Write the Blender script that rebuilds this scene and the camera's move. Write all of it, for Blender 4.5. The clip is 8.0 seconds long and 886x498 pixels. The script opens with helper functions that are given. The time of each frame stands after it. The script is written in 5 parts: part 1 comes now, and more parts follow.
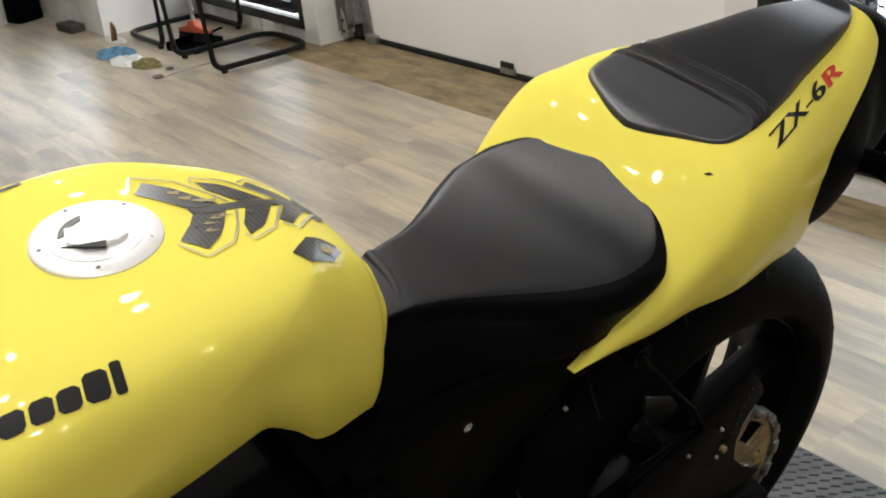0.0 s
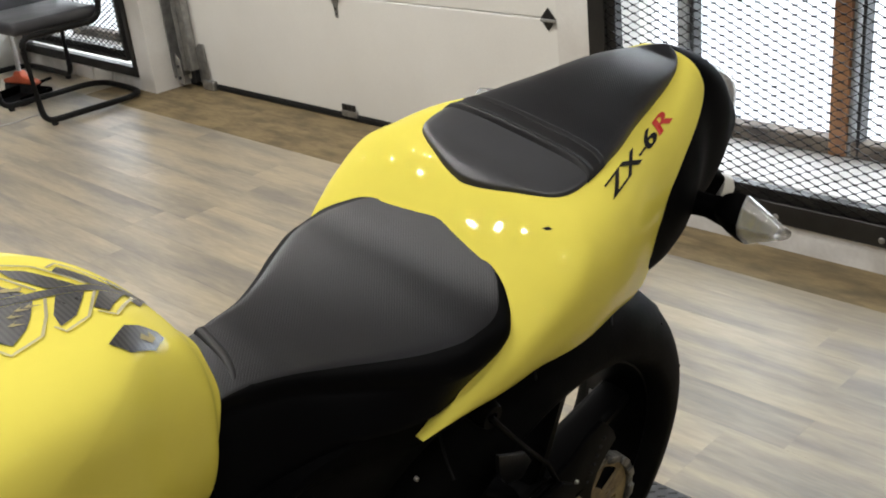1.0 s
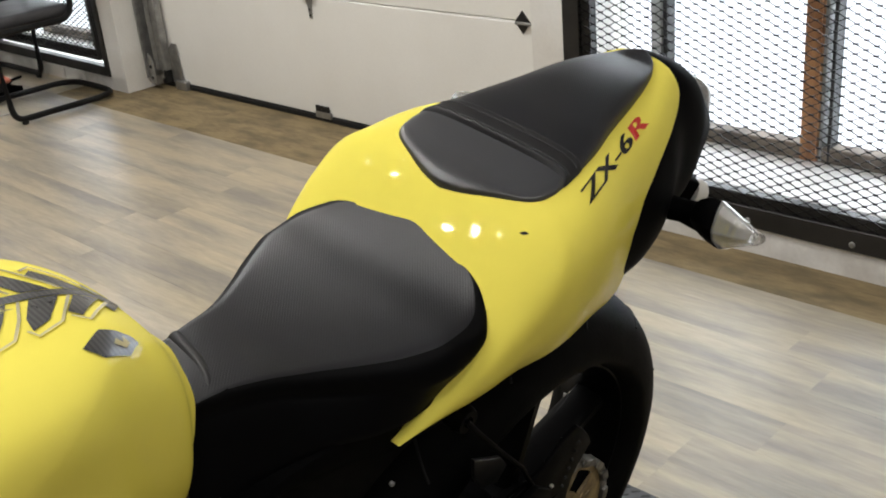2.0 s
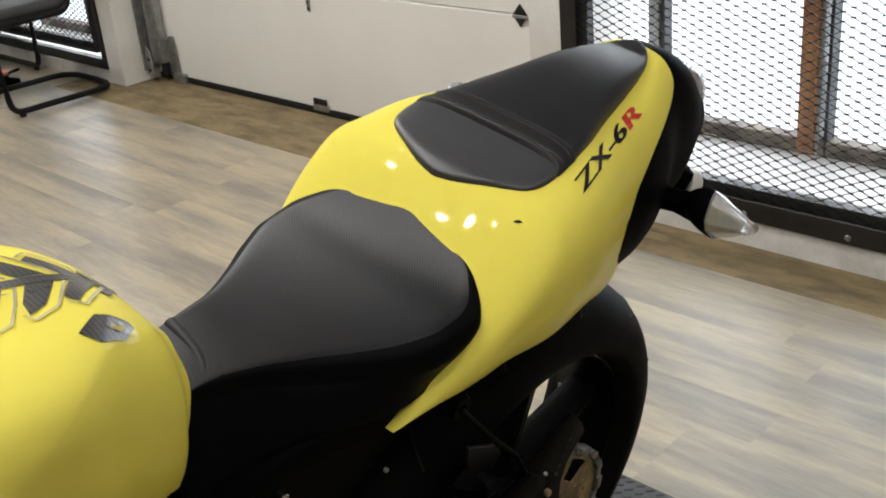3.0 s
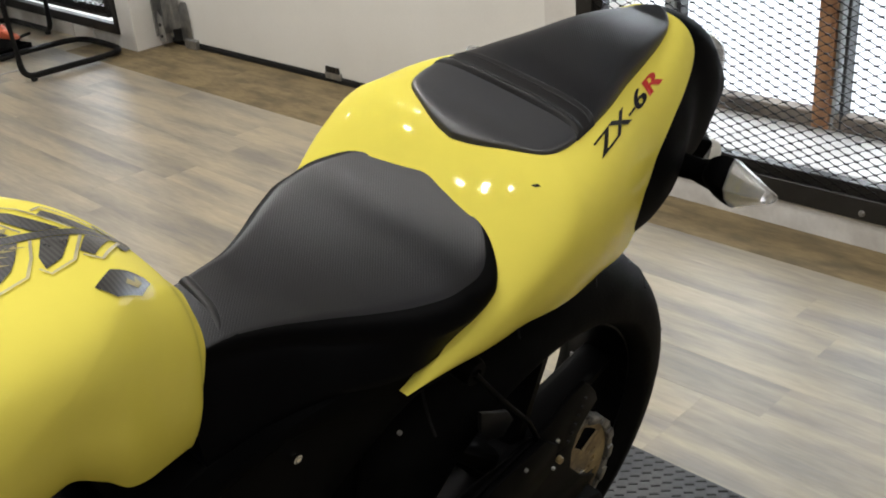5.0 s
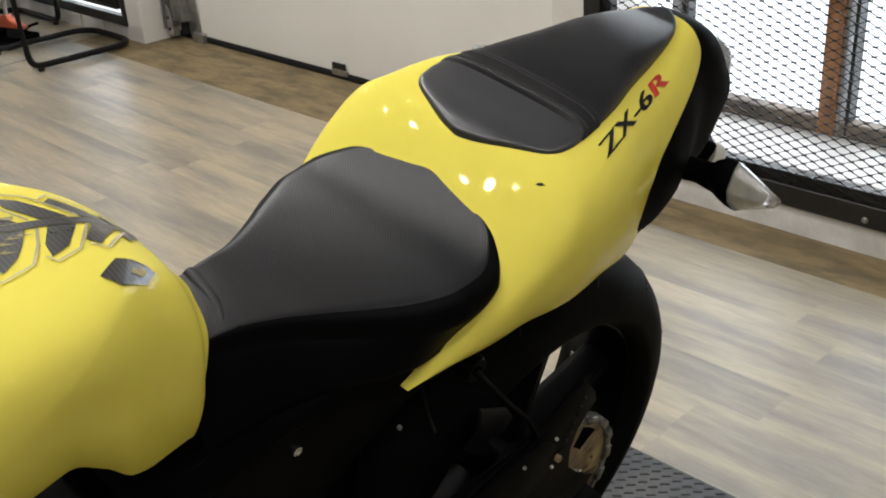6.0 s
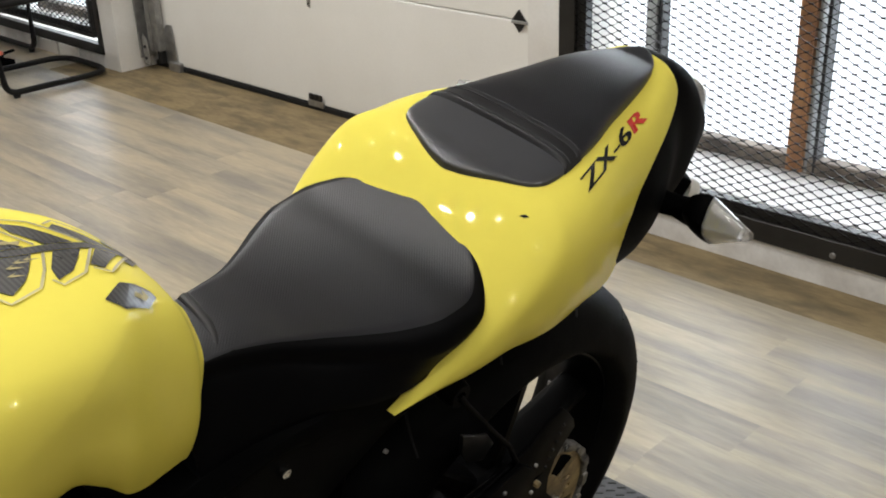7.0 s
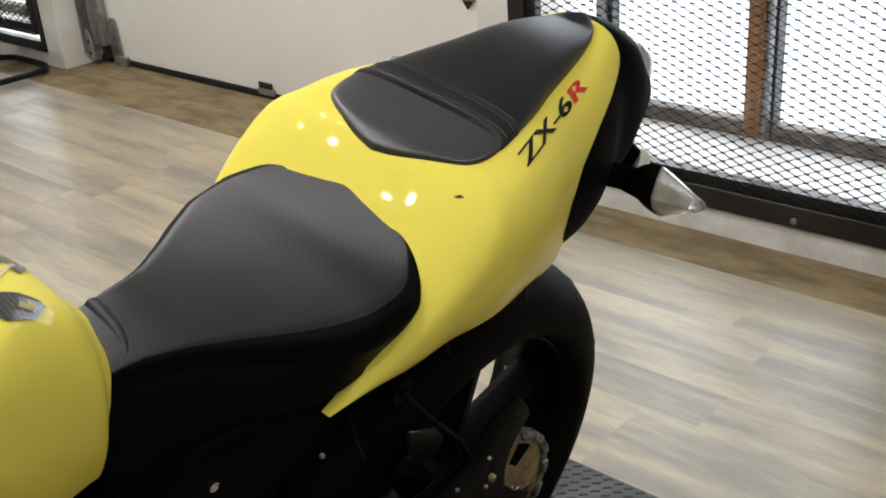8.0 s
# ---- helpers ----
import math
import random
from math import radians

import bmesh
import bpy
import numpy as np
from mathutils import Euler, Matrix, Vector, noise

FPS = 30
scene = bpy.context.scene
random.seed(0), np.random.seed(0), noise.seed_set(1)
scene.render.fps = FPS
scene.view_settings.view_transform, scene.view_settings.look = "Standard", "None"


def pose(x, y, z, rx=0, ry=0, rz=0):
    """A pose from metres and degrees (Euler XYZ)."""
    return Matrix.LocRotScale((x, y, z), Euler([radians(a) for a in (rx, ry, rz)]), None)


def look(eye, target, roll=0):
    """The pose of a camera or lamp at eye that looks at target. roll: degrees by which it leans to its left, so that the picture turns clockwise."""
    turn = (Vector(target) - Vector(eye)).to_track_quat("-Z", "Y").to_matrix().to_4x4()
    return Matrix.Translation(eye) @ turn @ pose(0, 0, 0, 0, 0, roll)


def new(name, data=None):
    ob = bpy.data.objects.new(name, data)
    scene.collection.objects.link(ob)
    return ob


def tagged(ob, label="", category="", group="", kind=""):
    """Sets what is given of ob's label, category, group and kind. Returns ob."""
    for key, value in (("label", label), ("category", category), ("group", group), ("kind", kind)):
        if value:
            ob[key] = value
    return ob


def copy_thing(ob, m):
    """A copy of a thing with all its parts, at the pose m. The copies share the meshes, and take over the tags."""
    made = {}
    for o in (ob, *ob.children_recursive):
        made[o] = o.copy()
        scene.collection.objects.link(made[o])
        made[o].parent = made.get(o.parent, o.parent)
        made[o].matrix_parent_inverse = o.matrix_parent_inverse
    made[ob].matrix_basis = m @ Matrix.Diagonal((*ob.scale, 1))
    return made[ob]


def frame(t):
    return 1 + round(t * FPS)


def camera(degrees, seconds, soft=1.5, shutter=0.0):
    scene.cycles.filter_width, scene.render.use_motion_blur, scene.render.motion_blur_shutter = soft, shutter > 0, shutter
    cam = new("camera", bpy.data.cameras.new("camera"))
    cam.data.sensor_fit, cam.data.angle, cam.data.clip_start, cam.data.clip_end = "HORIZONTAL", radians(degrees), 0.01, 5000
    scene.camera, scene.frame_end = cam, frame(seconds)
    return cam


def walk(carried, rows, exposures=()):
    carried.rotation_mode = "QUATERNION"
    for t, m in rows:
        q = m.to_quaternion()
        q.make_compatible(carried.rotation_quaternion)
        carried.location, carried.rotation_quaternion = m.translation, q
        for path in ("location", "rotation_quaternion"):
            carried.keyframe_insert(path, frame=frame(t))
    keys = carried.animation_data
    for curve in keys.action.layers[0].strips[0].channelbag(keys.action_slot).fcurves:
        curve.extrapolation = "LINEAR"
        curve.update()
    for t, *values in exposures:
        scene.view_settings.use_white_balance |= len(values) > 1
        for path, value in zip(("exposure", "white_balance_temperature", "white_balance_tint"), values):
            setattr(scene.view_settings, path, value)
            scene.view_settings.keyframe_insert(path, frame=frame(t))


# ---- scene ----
cam = camera(44.3, 8.0, soft=1.9)
PATH = [
    (0, (-0.831, -0.865, 1.449), (0.17, 0.643, 0.599), -6.9),
    (0.2, (-0.817, -0.861, 1.45), (0.251, 0.604, 0.605), -6.9),
    (0.5, (-0.804, -0.851, 1.448), (0.33, 0.556, 0.591), -6.1),
    (0.7, (-0.793, -0.843, 1.451), (0.383, 0.529, 0.595), -6.7),
    (1, (-0.79, -0.839, 1.455), (0.437, 0.512, 0.638), -6.3),
    (1.3, (-0.789, -0.835, 1.455), (0.46, 0.494, 0.634), -5.9),
    (1.5, (-0.789, -0.832, 1.457), (0.473, 0.487, 0.639), -5.5),
    (3, (-0.794, -0.843, 1.454), (0.468, 0.469, 0.625), -5.3),
    (3.5, (-0.791, -0.839, 1.451), (0.469, 0.47, 0.615), -5.2),
    (4, (-0.792, -0.842, 1.449), (0.472, 0.459, 0.607), -5.0),
    (4.5, (-0.793, -0.836, 1.444), (0.463, 0.455, 0.575), -4.9),
    (5, (-0.797, -0.834, 1.443), (0.436, 0.476, 0.57), -4.7),
    (6.5, (-0.805, -0.84, 1.445), (0.429, 0.469, 0.569), -3.3),
    (6.9, (-0.822, -0.845, 1.456), (0.448, 0.451, 0.615), -3.0),
    (7, (-0.833, -0.848, 1.456), (0.453, 0.442, 0.631), -2.2),
    (7.2, (-0.851, -0.853, 1.459), (0.46, 0.428, 0.656), -2.1),
    (7.5, (-0.87, -0.854, 1.453), (0.468, 0.386, 0.632), -3.3),
    (7.6, (-0.866, -0.852, 1.45), (0.49, 0.352, 0.606), -3.4),
    (7.8, (-0.834, -0.84, 1.442), (0.528, 0.338, 0.571), -3.7),
    (7.9, (-0.803, -0.836, 1.437), (0.548, 0.359, 0.572), -3.6),
    (8, (-0.765, -0.827, 1.427), (0.551, 0.413, 0.571), -4.3),
]
walk(cam, [(t, look(eye, target, roll)) for t, eye, target, roll in PATH],
     [(0, -0.16), (0.5, -0.25), (1.5, -0.23), (3, -0.25), (5, -0.30), (6.5, -0.28), (7, -0.21), (8, -0.19)])

# ---- world, lamps, exposure ----
world = bpy.data.worlds.new("winter_sky")
scene.world = world
world.use_nodes = True
wn, wl = world.node_tree.nodes, world.node_tree.links
sky = wn.new("ShaderNodeTexSky")
sky.sky_type, sky.sun_disc = "NISHITA", False
sky.sun_elevation, sky.sun_rotation = radians(24), radians(70)
sky.dust_density, sky.air_density = 4.0, 1.0
wl.new(sky.outputs["Color"], wn["Background"].inputs["Color"])
wn["Background"].inputs["Strength"].default_value = 0.1

sun = new("sun", bpy.data.lights.new("sun", "SUN"))
sun.data.energy, sun.data.angle, sun.data.color = 1.5, radians(12), (1.0, 0.97, 0.92)
sun.matrix_world = look((6, -3, 6), (0, 2, 0))


def lamp_or_fill(x, y, size, power, tint=(1.0, 0.97, 0.932)):
    lamp = new("lamp_or_fill_disc", bpy.data.lights.new("lamp_or_fill_disc", "AREA"))
    lamp.data.shape, lamp.data.size, lamp.data.energy, lamp.data.color = "DISK", size, power, tint
    lamp.matrix_world = pose(x, y, 2.93)
    return lamp


# Lamps placed from highlights on the paint; the last four are added fill.
for lx, ly in ((-0.15, 0.76), (-0.15, 0.95), (0.0, 1.8), (0.15, 2.8), (-0.7, -1.88), (-1.03, 0.08), (-1.1, 0.36), (-1.15, 0.56), (-0.9, 0.84), (-0.82, 1.26), (-0.6, 2.33), (0.0, 4.6), (-3.2, -0.6), (-3.2, 0.7), (-3.2, 2.2)):
    lamp_or_fill(lx, ly, 0.07, 5.6)
# Unseen fill lights added to brighten the near side of the motorcycle.
for lx, ly in ((-1.0, -1.1), (-0.7, -2.6), (0.5, -1.9), (-2.2, -2.2)):
    lamp_or_fill(lx, ly, 0.07, 13.5)
# Unseen lights added to brighten the garage door and its wall.
for lx, ly in ((0.55, 1.9), (0.55, 3.3), (0.55, 4.9)):
    lamp_or_fill(lx, ly, 0.07, 26)


# ---- materials ----
def mat(name, color, rough=0.5, metal=0.0, vary=0.12, scale=12.0, fine=160.0, bump=0.05, coat=0.0, stretch=(1, 1, 1), rough_vary=0.08, second=None, spread=0.0, dist=0.002, spec=0.5):
    """A surface with grain at two scales; second: a colour that stains it, spread: how far pieces differ."""
    m = bpy.data.materials.new(name)
    m.use_nodes = True
    n, l = m.node_tree.nodes, m.node_tree.links
    b = n["Principled BSDF"]
    b.inputs["Metallic"].default_value = metal
    b.inputs["Coat Weight"].default_value = coat
    b.inputs["Coat Roughness"].default_value = 0.03
    tc, mp = n.new("ShaderNodeTexCoord"), n.new("ShaderNodeMapping")
    mp.inputs["Scale"].default_value = stretch
    l.new(tc.outputs["Object"], mp.inputs["Vector"])
    b.inputs["Specular IOR Level"].default_value = spec
    if spread:
        seed, move = n.new("ShaderNodeObjectInfo"), n.new("ShaderNodeVectorMath")
        move.operation = "MULTIPLY"
        move.inputs[1].default_value = (31.0, 57.0, 0.0)
        l.new(seed.outputs["Random"], move.inputs[0]), l.new(move.outputs[0], mp.inputs["Location"])
    big, small = n.new("ShaderNodeTexNoise"), n.new("ShaderNodeTexNoise")
    big.inputs["Scale"].default_value, small.inputs["Scale"].default_value = scale, fine
    big.inputs["Detail"].default_value, small.inputs["Detail"].default_value = 5, 3
    l.new(mp.outputs[0], big.inputs["Vector"]), l.new(mp.outputs[0], small.inputs["Vector"])
    mix = n.new("ShaderNodeMix")
    mix.data_type = "RGBA"
    other = second or tuple(c * (1 - 2 * vary) for c in color)
    mix.inputs["A"].default_value, mix.inputs["B"].default_value = (*color, 1), (*other, 1)
    ramp = n.new("ShaderNodeMapRange")
    ramp.inputs["From Min"].default_value, ramp.inputs["From Max"].default_value = 0.38, 0.68
    l.new(big.outputs["Fac"], ramp.inputs["Value"])
    l.new(ramp.outputs[0], mix.inputs["Factor"])
    hsv = n.new("ShaderNodeHueSaturation")
    l.new(mix.outputs["Result"], hsv.inputs["Color"])
    val = n.new("ShaderNodeMapRange")
    val.inputs["To Min"].default_value, val.inputs["To Max"].default_value = 1 - vary, 1 + vary
    l.new(small.outputs["Fac"], val.inputs["Value"])
    if spread:
        info, add = n.new("ShaderNodeObjectInfo"), n.new("ShaderNodeMath")
        pieces = n.new("ShaderNodeMapRange")
        pieces.inputs["To Min"].default_value, pieces.inputs["To Max"].default_value = 1 - spread, 1 + spread
        add.operation = "MULTIPLY"
        l.new(info.outputs["Random"], pieces.inputs["Value"])
        l.new(val.outputs[0], add.inputs[0]), l.new(pieces.outputs[0], add.inputs[1])
        l.new(add.outputs[0], hsv.inputs["Value"])
    else:
        l.new(val.outputs[0], hsv.inputs["Value"])
    l.new(hsv.outputs["Color"], b.inputs["Base Color"])
    rr = n.new("ShaderNodeMapRange")
    rr.inputs["To Min"].default_value, rr.inputs["To Max"].default_value = max(0.02, rough - rough_vary), min(1, rough + rough_vary)
    l.new(big.outputs["Fac"], rr.inputs["Value"])
    l.new(rr.outputs[0], b.inputs["Roughness"])
    if bump:
        bp = n.new("ShaderNodeBump")
        bp.inputs["Strength"].default_value, bp.inputs["Distance"].default_value = bump, dist
        l.new(small.outputs["Fac"], bp.inputs["Height"])
        l.new(bp.outputs["Normal"], b.inputs["Normal"])
    return m


def ribbed(m, scale, strength, turn=45):
    """Adds fine ribs to a material's relief."""
    n, l = m.node_tree.nodes, m.node_tree.links
    b = n["Principled BSDF"]
    tc, w, bp = n.new("ShaderNodeTexCoord"), n.new("ShaderNodeTexWave"), n.new("ShaderNodeBump")
    mp = n.new("ShaderNodeMapping")
    mp.inputs["Rotation"].default_value = (0, 0, radians(turn))
    w.inputs["Scale"].default_value, w.inputs["Distortion"].default_value = scale, 0.0
    l.new(tc.outputs["Object"], mp.inputs["Vector"]), l.new(mp.outputs[0], w.inputs["Vector"])
    bp.inputs["Strength"].default_value, bp.inputs["Distance"].default_value = strength, 0.0012
    l.new(w.outputs["Fac"], bp.inputs["Height"])
    old = b.inputs["Normal"].links[0].from_socket if b.inputs["Normal"].links else None
    if old:
        l.new(old, bp.inputs["Normal"])
    l.new(bp.outputs["Normal"], b.inputs["Normal"])
    return m


YELLOW = mat("yellow_paint", (0.80, 0.695, 0.118), 0.5, vary=0.02, scale=3, fine=60, bump=0.0, coat=0.40, rough_vary=0.03, spec=0.0)
YELLOW.node_tree.nodes["Principled BSDF"].inputs["Coat IOR"].default_value = 1.38
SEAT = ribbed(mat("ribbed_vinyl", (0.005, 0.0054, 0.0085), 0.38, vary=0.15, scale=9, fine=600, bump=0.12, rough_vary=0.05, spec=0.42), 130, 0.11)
# Seat vinyl with the shade of the steep sides put into its colour.
SIDESHADE = mat("shaded_side_vinyl", (0.0014, 0.0014, 0.0018), 0.52, vary=0.15, scale=9, fine=700, bump=0.1, spec=0.06)
STRAPVINYL = mat("strap_vinyl", (0.010, 0.010, 0.0115), 0.5, vary=0.15, scale=9, fine=700, bump=0.1, spec=0.3)
THREAD = mat("grey_thread", (0.06, 0.06, 0.062), 0.8, vary=0.2)
RECESSGREY = mat("recess_shade_grey", (0.16, 0.155, 0.15), 0.6, 0.3, vary=0.2)
VINYL = mat("smooth_vinyl", (0.040, 0.041, 0.047), 0.36, vary=0.15, scale=9, fine=700, bump=0.1, spec=0.6)
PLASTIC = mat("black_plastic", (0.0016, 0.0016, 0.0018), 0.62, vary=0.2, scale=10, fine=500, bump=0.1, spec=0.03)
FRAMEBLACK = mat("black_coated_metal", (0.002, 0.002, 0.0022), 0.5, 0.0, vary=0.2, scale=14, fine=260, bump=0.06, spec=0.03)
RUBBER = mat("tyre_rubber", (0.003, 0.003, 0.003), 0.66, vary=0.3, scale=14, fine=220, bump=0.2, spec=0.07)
CHROME = mat("bright_steel", (0.75, 0.75, 0.74), 0.16, 1.0, vary=0.05, scale=20, fine=200, bump=0.01)
ALLOY = mat("brushed_alloy", (0.92, 0.915, 0.90), 0.34, 0.25, vary=0.06, scale=30, fine=260, bump=0.03)
GOLDSTEEL = mat("worn_gold_steel", (0.33, 0.25, 0.12), 0.5, 0.5, vary=0.25, scale=30, fine=200, bump=0.1, second=(0.10, 0.07, 0.045))
CARBON = mat("carbon_decal", (0.03, 0.03, 0.031), 0.3, vary=0.3, scale=60, fine=700, bump=0.03, coat=0.35)
def striped(m, first, second, scale, turn):
    """Weaves two colours in narrow slanting stripes."""
    n, l = m.node_tree.nodes, m.node_tree.links
    tc, mp, w, mix = n.new("ShaderNodeTexCoord"), n.new("ShaderNodeMapping"), n.new("ShaderNodeTexWave"), n.new("ShaderNodeMix")
    mp.inputs["Rotation"].default_value = (0, 0, radians(turn))
    w.inputs["Scale"].default_value, w.inputs["Distortion"].default_value = scale, 0.0
    mix.data_type = "RGBA"
    mix.inputs["A"].default_value, mix.inputs["B"].default_value = (*first, 1), (*second, 1)
    l.new(tc.outputs["Object"], mp.inputs["Vector"]), l.new(mp.outputs[0], w.inputs["Vector"])
    l.new(w.outputs["Fac"], mix.inputs["Factor"]), l.new(mix.outputs["Result"], n["Principled BSDF"].inputs["Base Color"])
    return m


striped(CARBON, (0.018, 0.018, 0.02), (0.065, 0.064, 0.062), 75, 0)
MILKY = mat("milky_plastic", (0.72, 0.71, 0.66), 0.3, vary=0.05, bump=0.0)
DECALBLACK = mat("black_decal", (0.006, 0.006, 0.0065), 0.5, vary=0.05, bump=0.0, spec=0.2)
DECALRED = mat("red_decal", (0.55, 0.03, 0.02), 0.3, vary=0.05, bump=0.0, coat=0.5)
CLEARGEL = mat("clear_resin_edge", (0.62, 0.56, 0.30), 0.2, vary=0.1, bump=0.0, coat=1.0, second=(0.30, 0.28, 0.20))
DECALRIM = mat("pale_print", (0.40, 0.34, 0.16), 0.5, vary=0.1, bump=0.0, spec=0.2)
WHITEPAINT = mat("white_wall_paint", (0.80, 0.79, 0.76), 0.6, vary=0.05, scale=2.5, fine=90, bump=0.06, second=(0.68, 0.655, 0.61))
DOORPAINT = mat("door_panel_paint", (0.86, 0.85, 0.81), 0.42, vary=0.03, scale=1.6, fine=120, bump=0.03, second=(0.81, 0.795, 0.75))
KNEE = mat("scuffed_white_paint", (0.80, 0.79, 0.77), 0.6, vary=0.1, scale=9, fine=60, bump=0.15, second=(0.62, 0.60, 0.57))
BLACKSTEEL = mat("black_painted_steel", (0.018, 0.017, 0.016), 0.45, 0.1, vary=0.3, scale=8, fine=150, bump=0.1)
MESHBLACK = mat("black_mesh_paint", (0.007, 0.007, 0.007), 0.55, 0.0, vary=0.3, scale=8, fine=150, bump=0.05, spec=0.2)
RUBBERSEAL = mat("rubber_seal", (0.02, 0.02, 0.02), 0.7, vary=0.2, bump=0.1, spec=0.2)
OILYSTEEL = mat("oily_chain_steel", (0.20, 0.195, 0.185), 0.5, 0.6, vary=0.3, scale=60, fine=300, bump=0.2, second=(0.03, 0.028, 0.025))
GALV = mat("galvanised_steel", (0.42, 0.42, 0.41), 0.42, 0.8, vary=0.15, scale=24, fine=130, bump=0.05)
WOODPOST = mat("orange_wood", (0.40, 0.19, 0.075), 0.6, vary=0.2, scale=4, fine=60, bump=0.15, stretch=(8, 8, 1), second=(0.26, 0.12, 0.05))
DARKBLOCK = mat("dark_wood", (0.06, 0.048, 0.038), 0.7, vary=0.3, scale=10, fine=80, bump=0.3)
DIRTWOOD = mat("dirty_wood_rail", (0.22, 0.18, 0.14), 0.75, vary=0.3, scale=10, fine=80, bump=0.3, second=(0.06, 0.05, 0.045))
def glowing(name, color, strength):
    m = bpy.data.materials.new(name)
    m.use_nodes = True
    p = m.node_tree.nodes["Principled BSDF"]
    p.inputs["Base Color"].default_value = (*color, 1)
    p.inputs["Emission Color"].default_value, p.inputs["Emission Strength"].default_value = (*color, 1), strength
    return m


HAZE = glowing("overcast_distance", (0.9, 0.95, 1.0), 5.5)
SNOW = mat("snow", (0.86, 0.88, 0.9), 0.8, vary=0.03, scale=1.5, fine=20, bump=0.2)
PLANK = mat("oak_laminate", (0.43, 0.366, 0.258), 0.34, vary=0.26, scale=1.5, fine=14, bump=0.06, stretch=(6, 0.8, 6), second=(0.252, 0.228, 0.192), spread=0.09, rough_vary=0.08)
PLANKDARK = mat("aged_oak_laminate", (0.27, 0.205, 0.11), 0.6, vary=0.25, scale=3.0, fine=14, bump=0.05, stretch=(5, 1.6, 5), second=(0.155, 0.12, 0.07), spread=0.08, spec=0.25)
for board in (PLANK, PLANKDARK):
    for node in board.node_tree.nodes:
        if node.type == "TEX_NOISE":
            node.inputs["Detail"].default_value, node.inputs["Roughness"].default_value = 7, 0.58
    board.node_tree.nodes["Map Range"].inputs["From Min"].default_value = 0.40
    board.node_tree.nodes["Map Range"].inputs["From Max"].default_value = 0.63
GROOVE = mat("floor_joint", (0.20, 0.17, 0.135), 0.7, vary=0.2)
TREAD = mat("checker_plate", (0.06, 0.062, 0.066), 0.5, 0.2, vary=0.25, scale=10, fine=120, bump=0.15, second=(0.09, 0.09, 0.09))
TREADDARK = mat("worn_tread", (0.012, 0.012, 0.013), 0.55, 0.0, vary=0.3, scale=20, fine=150, bump=0.1)
SAFETY = mat("worn_yellow_edge", (0.62, 0.47, 0.05), 0.6, vary=0.15, scale=20, fine=100, bump=0.1, second=(0.35, 0.28, 0.06))
TUBE = mat("black_tube", (0.005, 0.005, 0.0055), 0.45, 0.0, vary=0.15, bump=0.02, spec=0.25)
# Greys of unseen surfaces, set by how much fill light they return.
DIM = mat("unseen_wall_grey", (0.4, 0.395, 0.385), 0.7, vary=0.08, scale=2)
CEIL = mat("unseen_ceiling_grey", (0.6, 0.6, 0.585), 0.8, vary=0.05)
RED = mat("orange_red_plastic", (0.62, 0.13, 0.06), 0.5, vary=0.15, fine=90)
GREYPL = mat("grey_handle", (0.45, 0.44, 0.43), 0.4, vary=0.1)
BLUECLOTH = mat("blue_cloth", (0.11, 0.25, 0.40), 0.9, vary=0.2, scale=30, bump=0.3)
WHITECLOTH = mat("white_cloth", (0.72, 0.71, 0.68), 0.9, vary=0.1, scale=30, bump=0.3)
OLIVECLOTH = mat("olive_cloth", (0.19, 0.17, 0.06), 0.9, vary=0.2, scale=30, bump=0.3)
RUST = mat("brown_leaf", (0.25, 0.13, 0.05), 0.8, vary=0.2)


def glassy(name, color, rough=0.03, ior=1.45):
    m = bpy.data.materials.new(name)
    m.use_nodes = True
    b = m.node_tree.nodes["Principled BSDF"]
    b.inputs["Base Color"].default_value = (*color, 1)
    b.inputs["Transmission Weight"].default_value, b.inputs["Roughness"].default_value, b.inputs["IOR"].default_value = 1.0, rough, ior
    return m


LENS = glassy("clear_lens", (0.98, 0.98, 0.98), 0.15, 1.3)
LENS.node_tree.nodes["Principled BSDF"].inputs["Transmission Weight"].default_value = 0.85
PANE = glassy("window_glass", (0.97, 0.98, 0.98), 0.0, 1.02)


# ---- mesh helpers ----
def part(name, bm, material, parent=None, label="", smooth=35):
    bmesh.ops.recalc_face_normals(bm, faces=bm.faces)
    me = bpy.data.meshes.new(name)
    bm.to_mesh(me)
    bm.free()
    for m in material if isinstance(material, (list, tuple)) else (material,):
        me.materials.append(m)
    if smooth:
        for p in me.polygons:
            p.use_smooth = True
        me.set_sharp_from_angle(angle=radians(smooth))
    ob = new(name, me)
    ob.parent = parent
    if label:
        tagged(ob, label)
    return ob


def holder(name, m, label, category, group="", kind=""):
    ob = new(name)
    ob.matrix_basis = m
    return tagged(ob, label, category, group, kind)


def curve(table):
    """A smooth function through the pairs of a table."""
    xs, ys = np.array([p[0] for p in table], float), np.array([p[1] for p in table], float)
    h, d = np.diff(xs), np.diff(ys) / np.diff(xs)
    m = np.zeros(len(xs))
    m[0], m[-1] = d[0], d[-1]
    for i in range(1, len(xs) - 1):
        m[i] = 0 if d[i - 1] * d[i] <= 0 else (h[i - 1] + h[i]) / (h[i] / d[i - 1] + h[i - 1] / d[i])

    def f(x):
        x = min(max(x, xs[0]), xs[-1])
        i = min(max(int(np.searchsorted(xs, x)) - 1, 0), len(h) - 1)
        t = (x - xs[i]) / h[i]
        return float((1 + 2 * t) * (1 - t) ** 2 * ys[i] + t * (1 - t) ** 2 * h[i] * m[i] + t * t * (3 - 2 * t) * ys[i + 1] + t * t * (t - 1) * h[i] * m[i + 1])
    return f


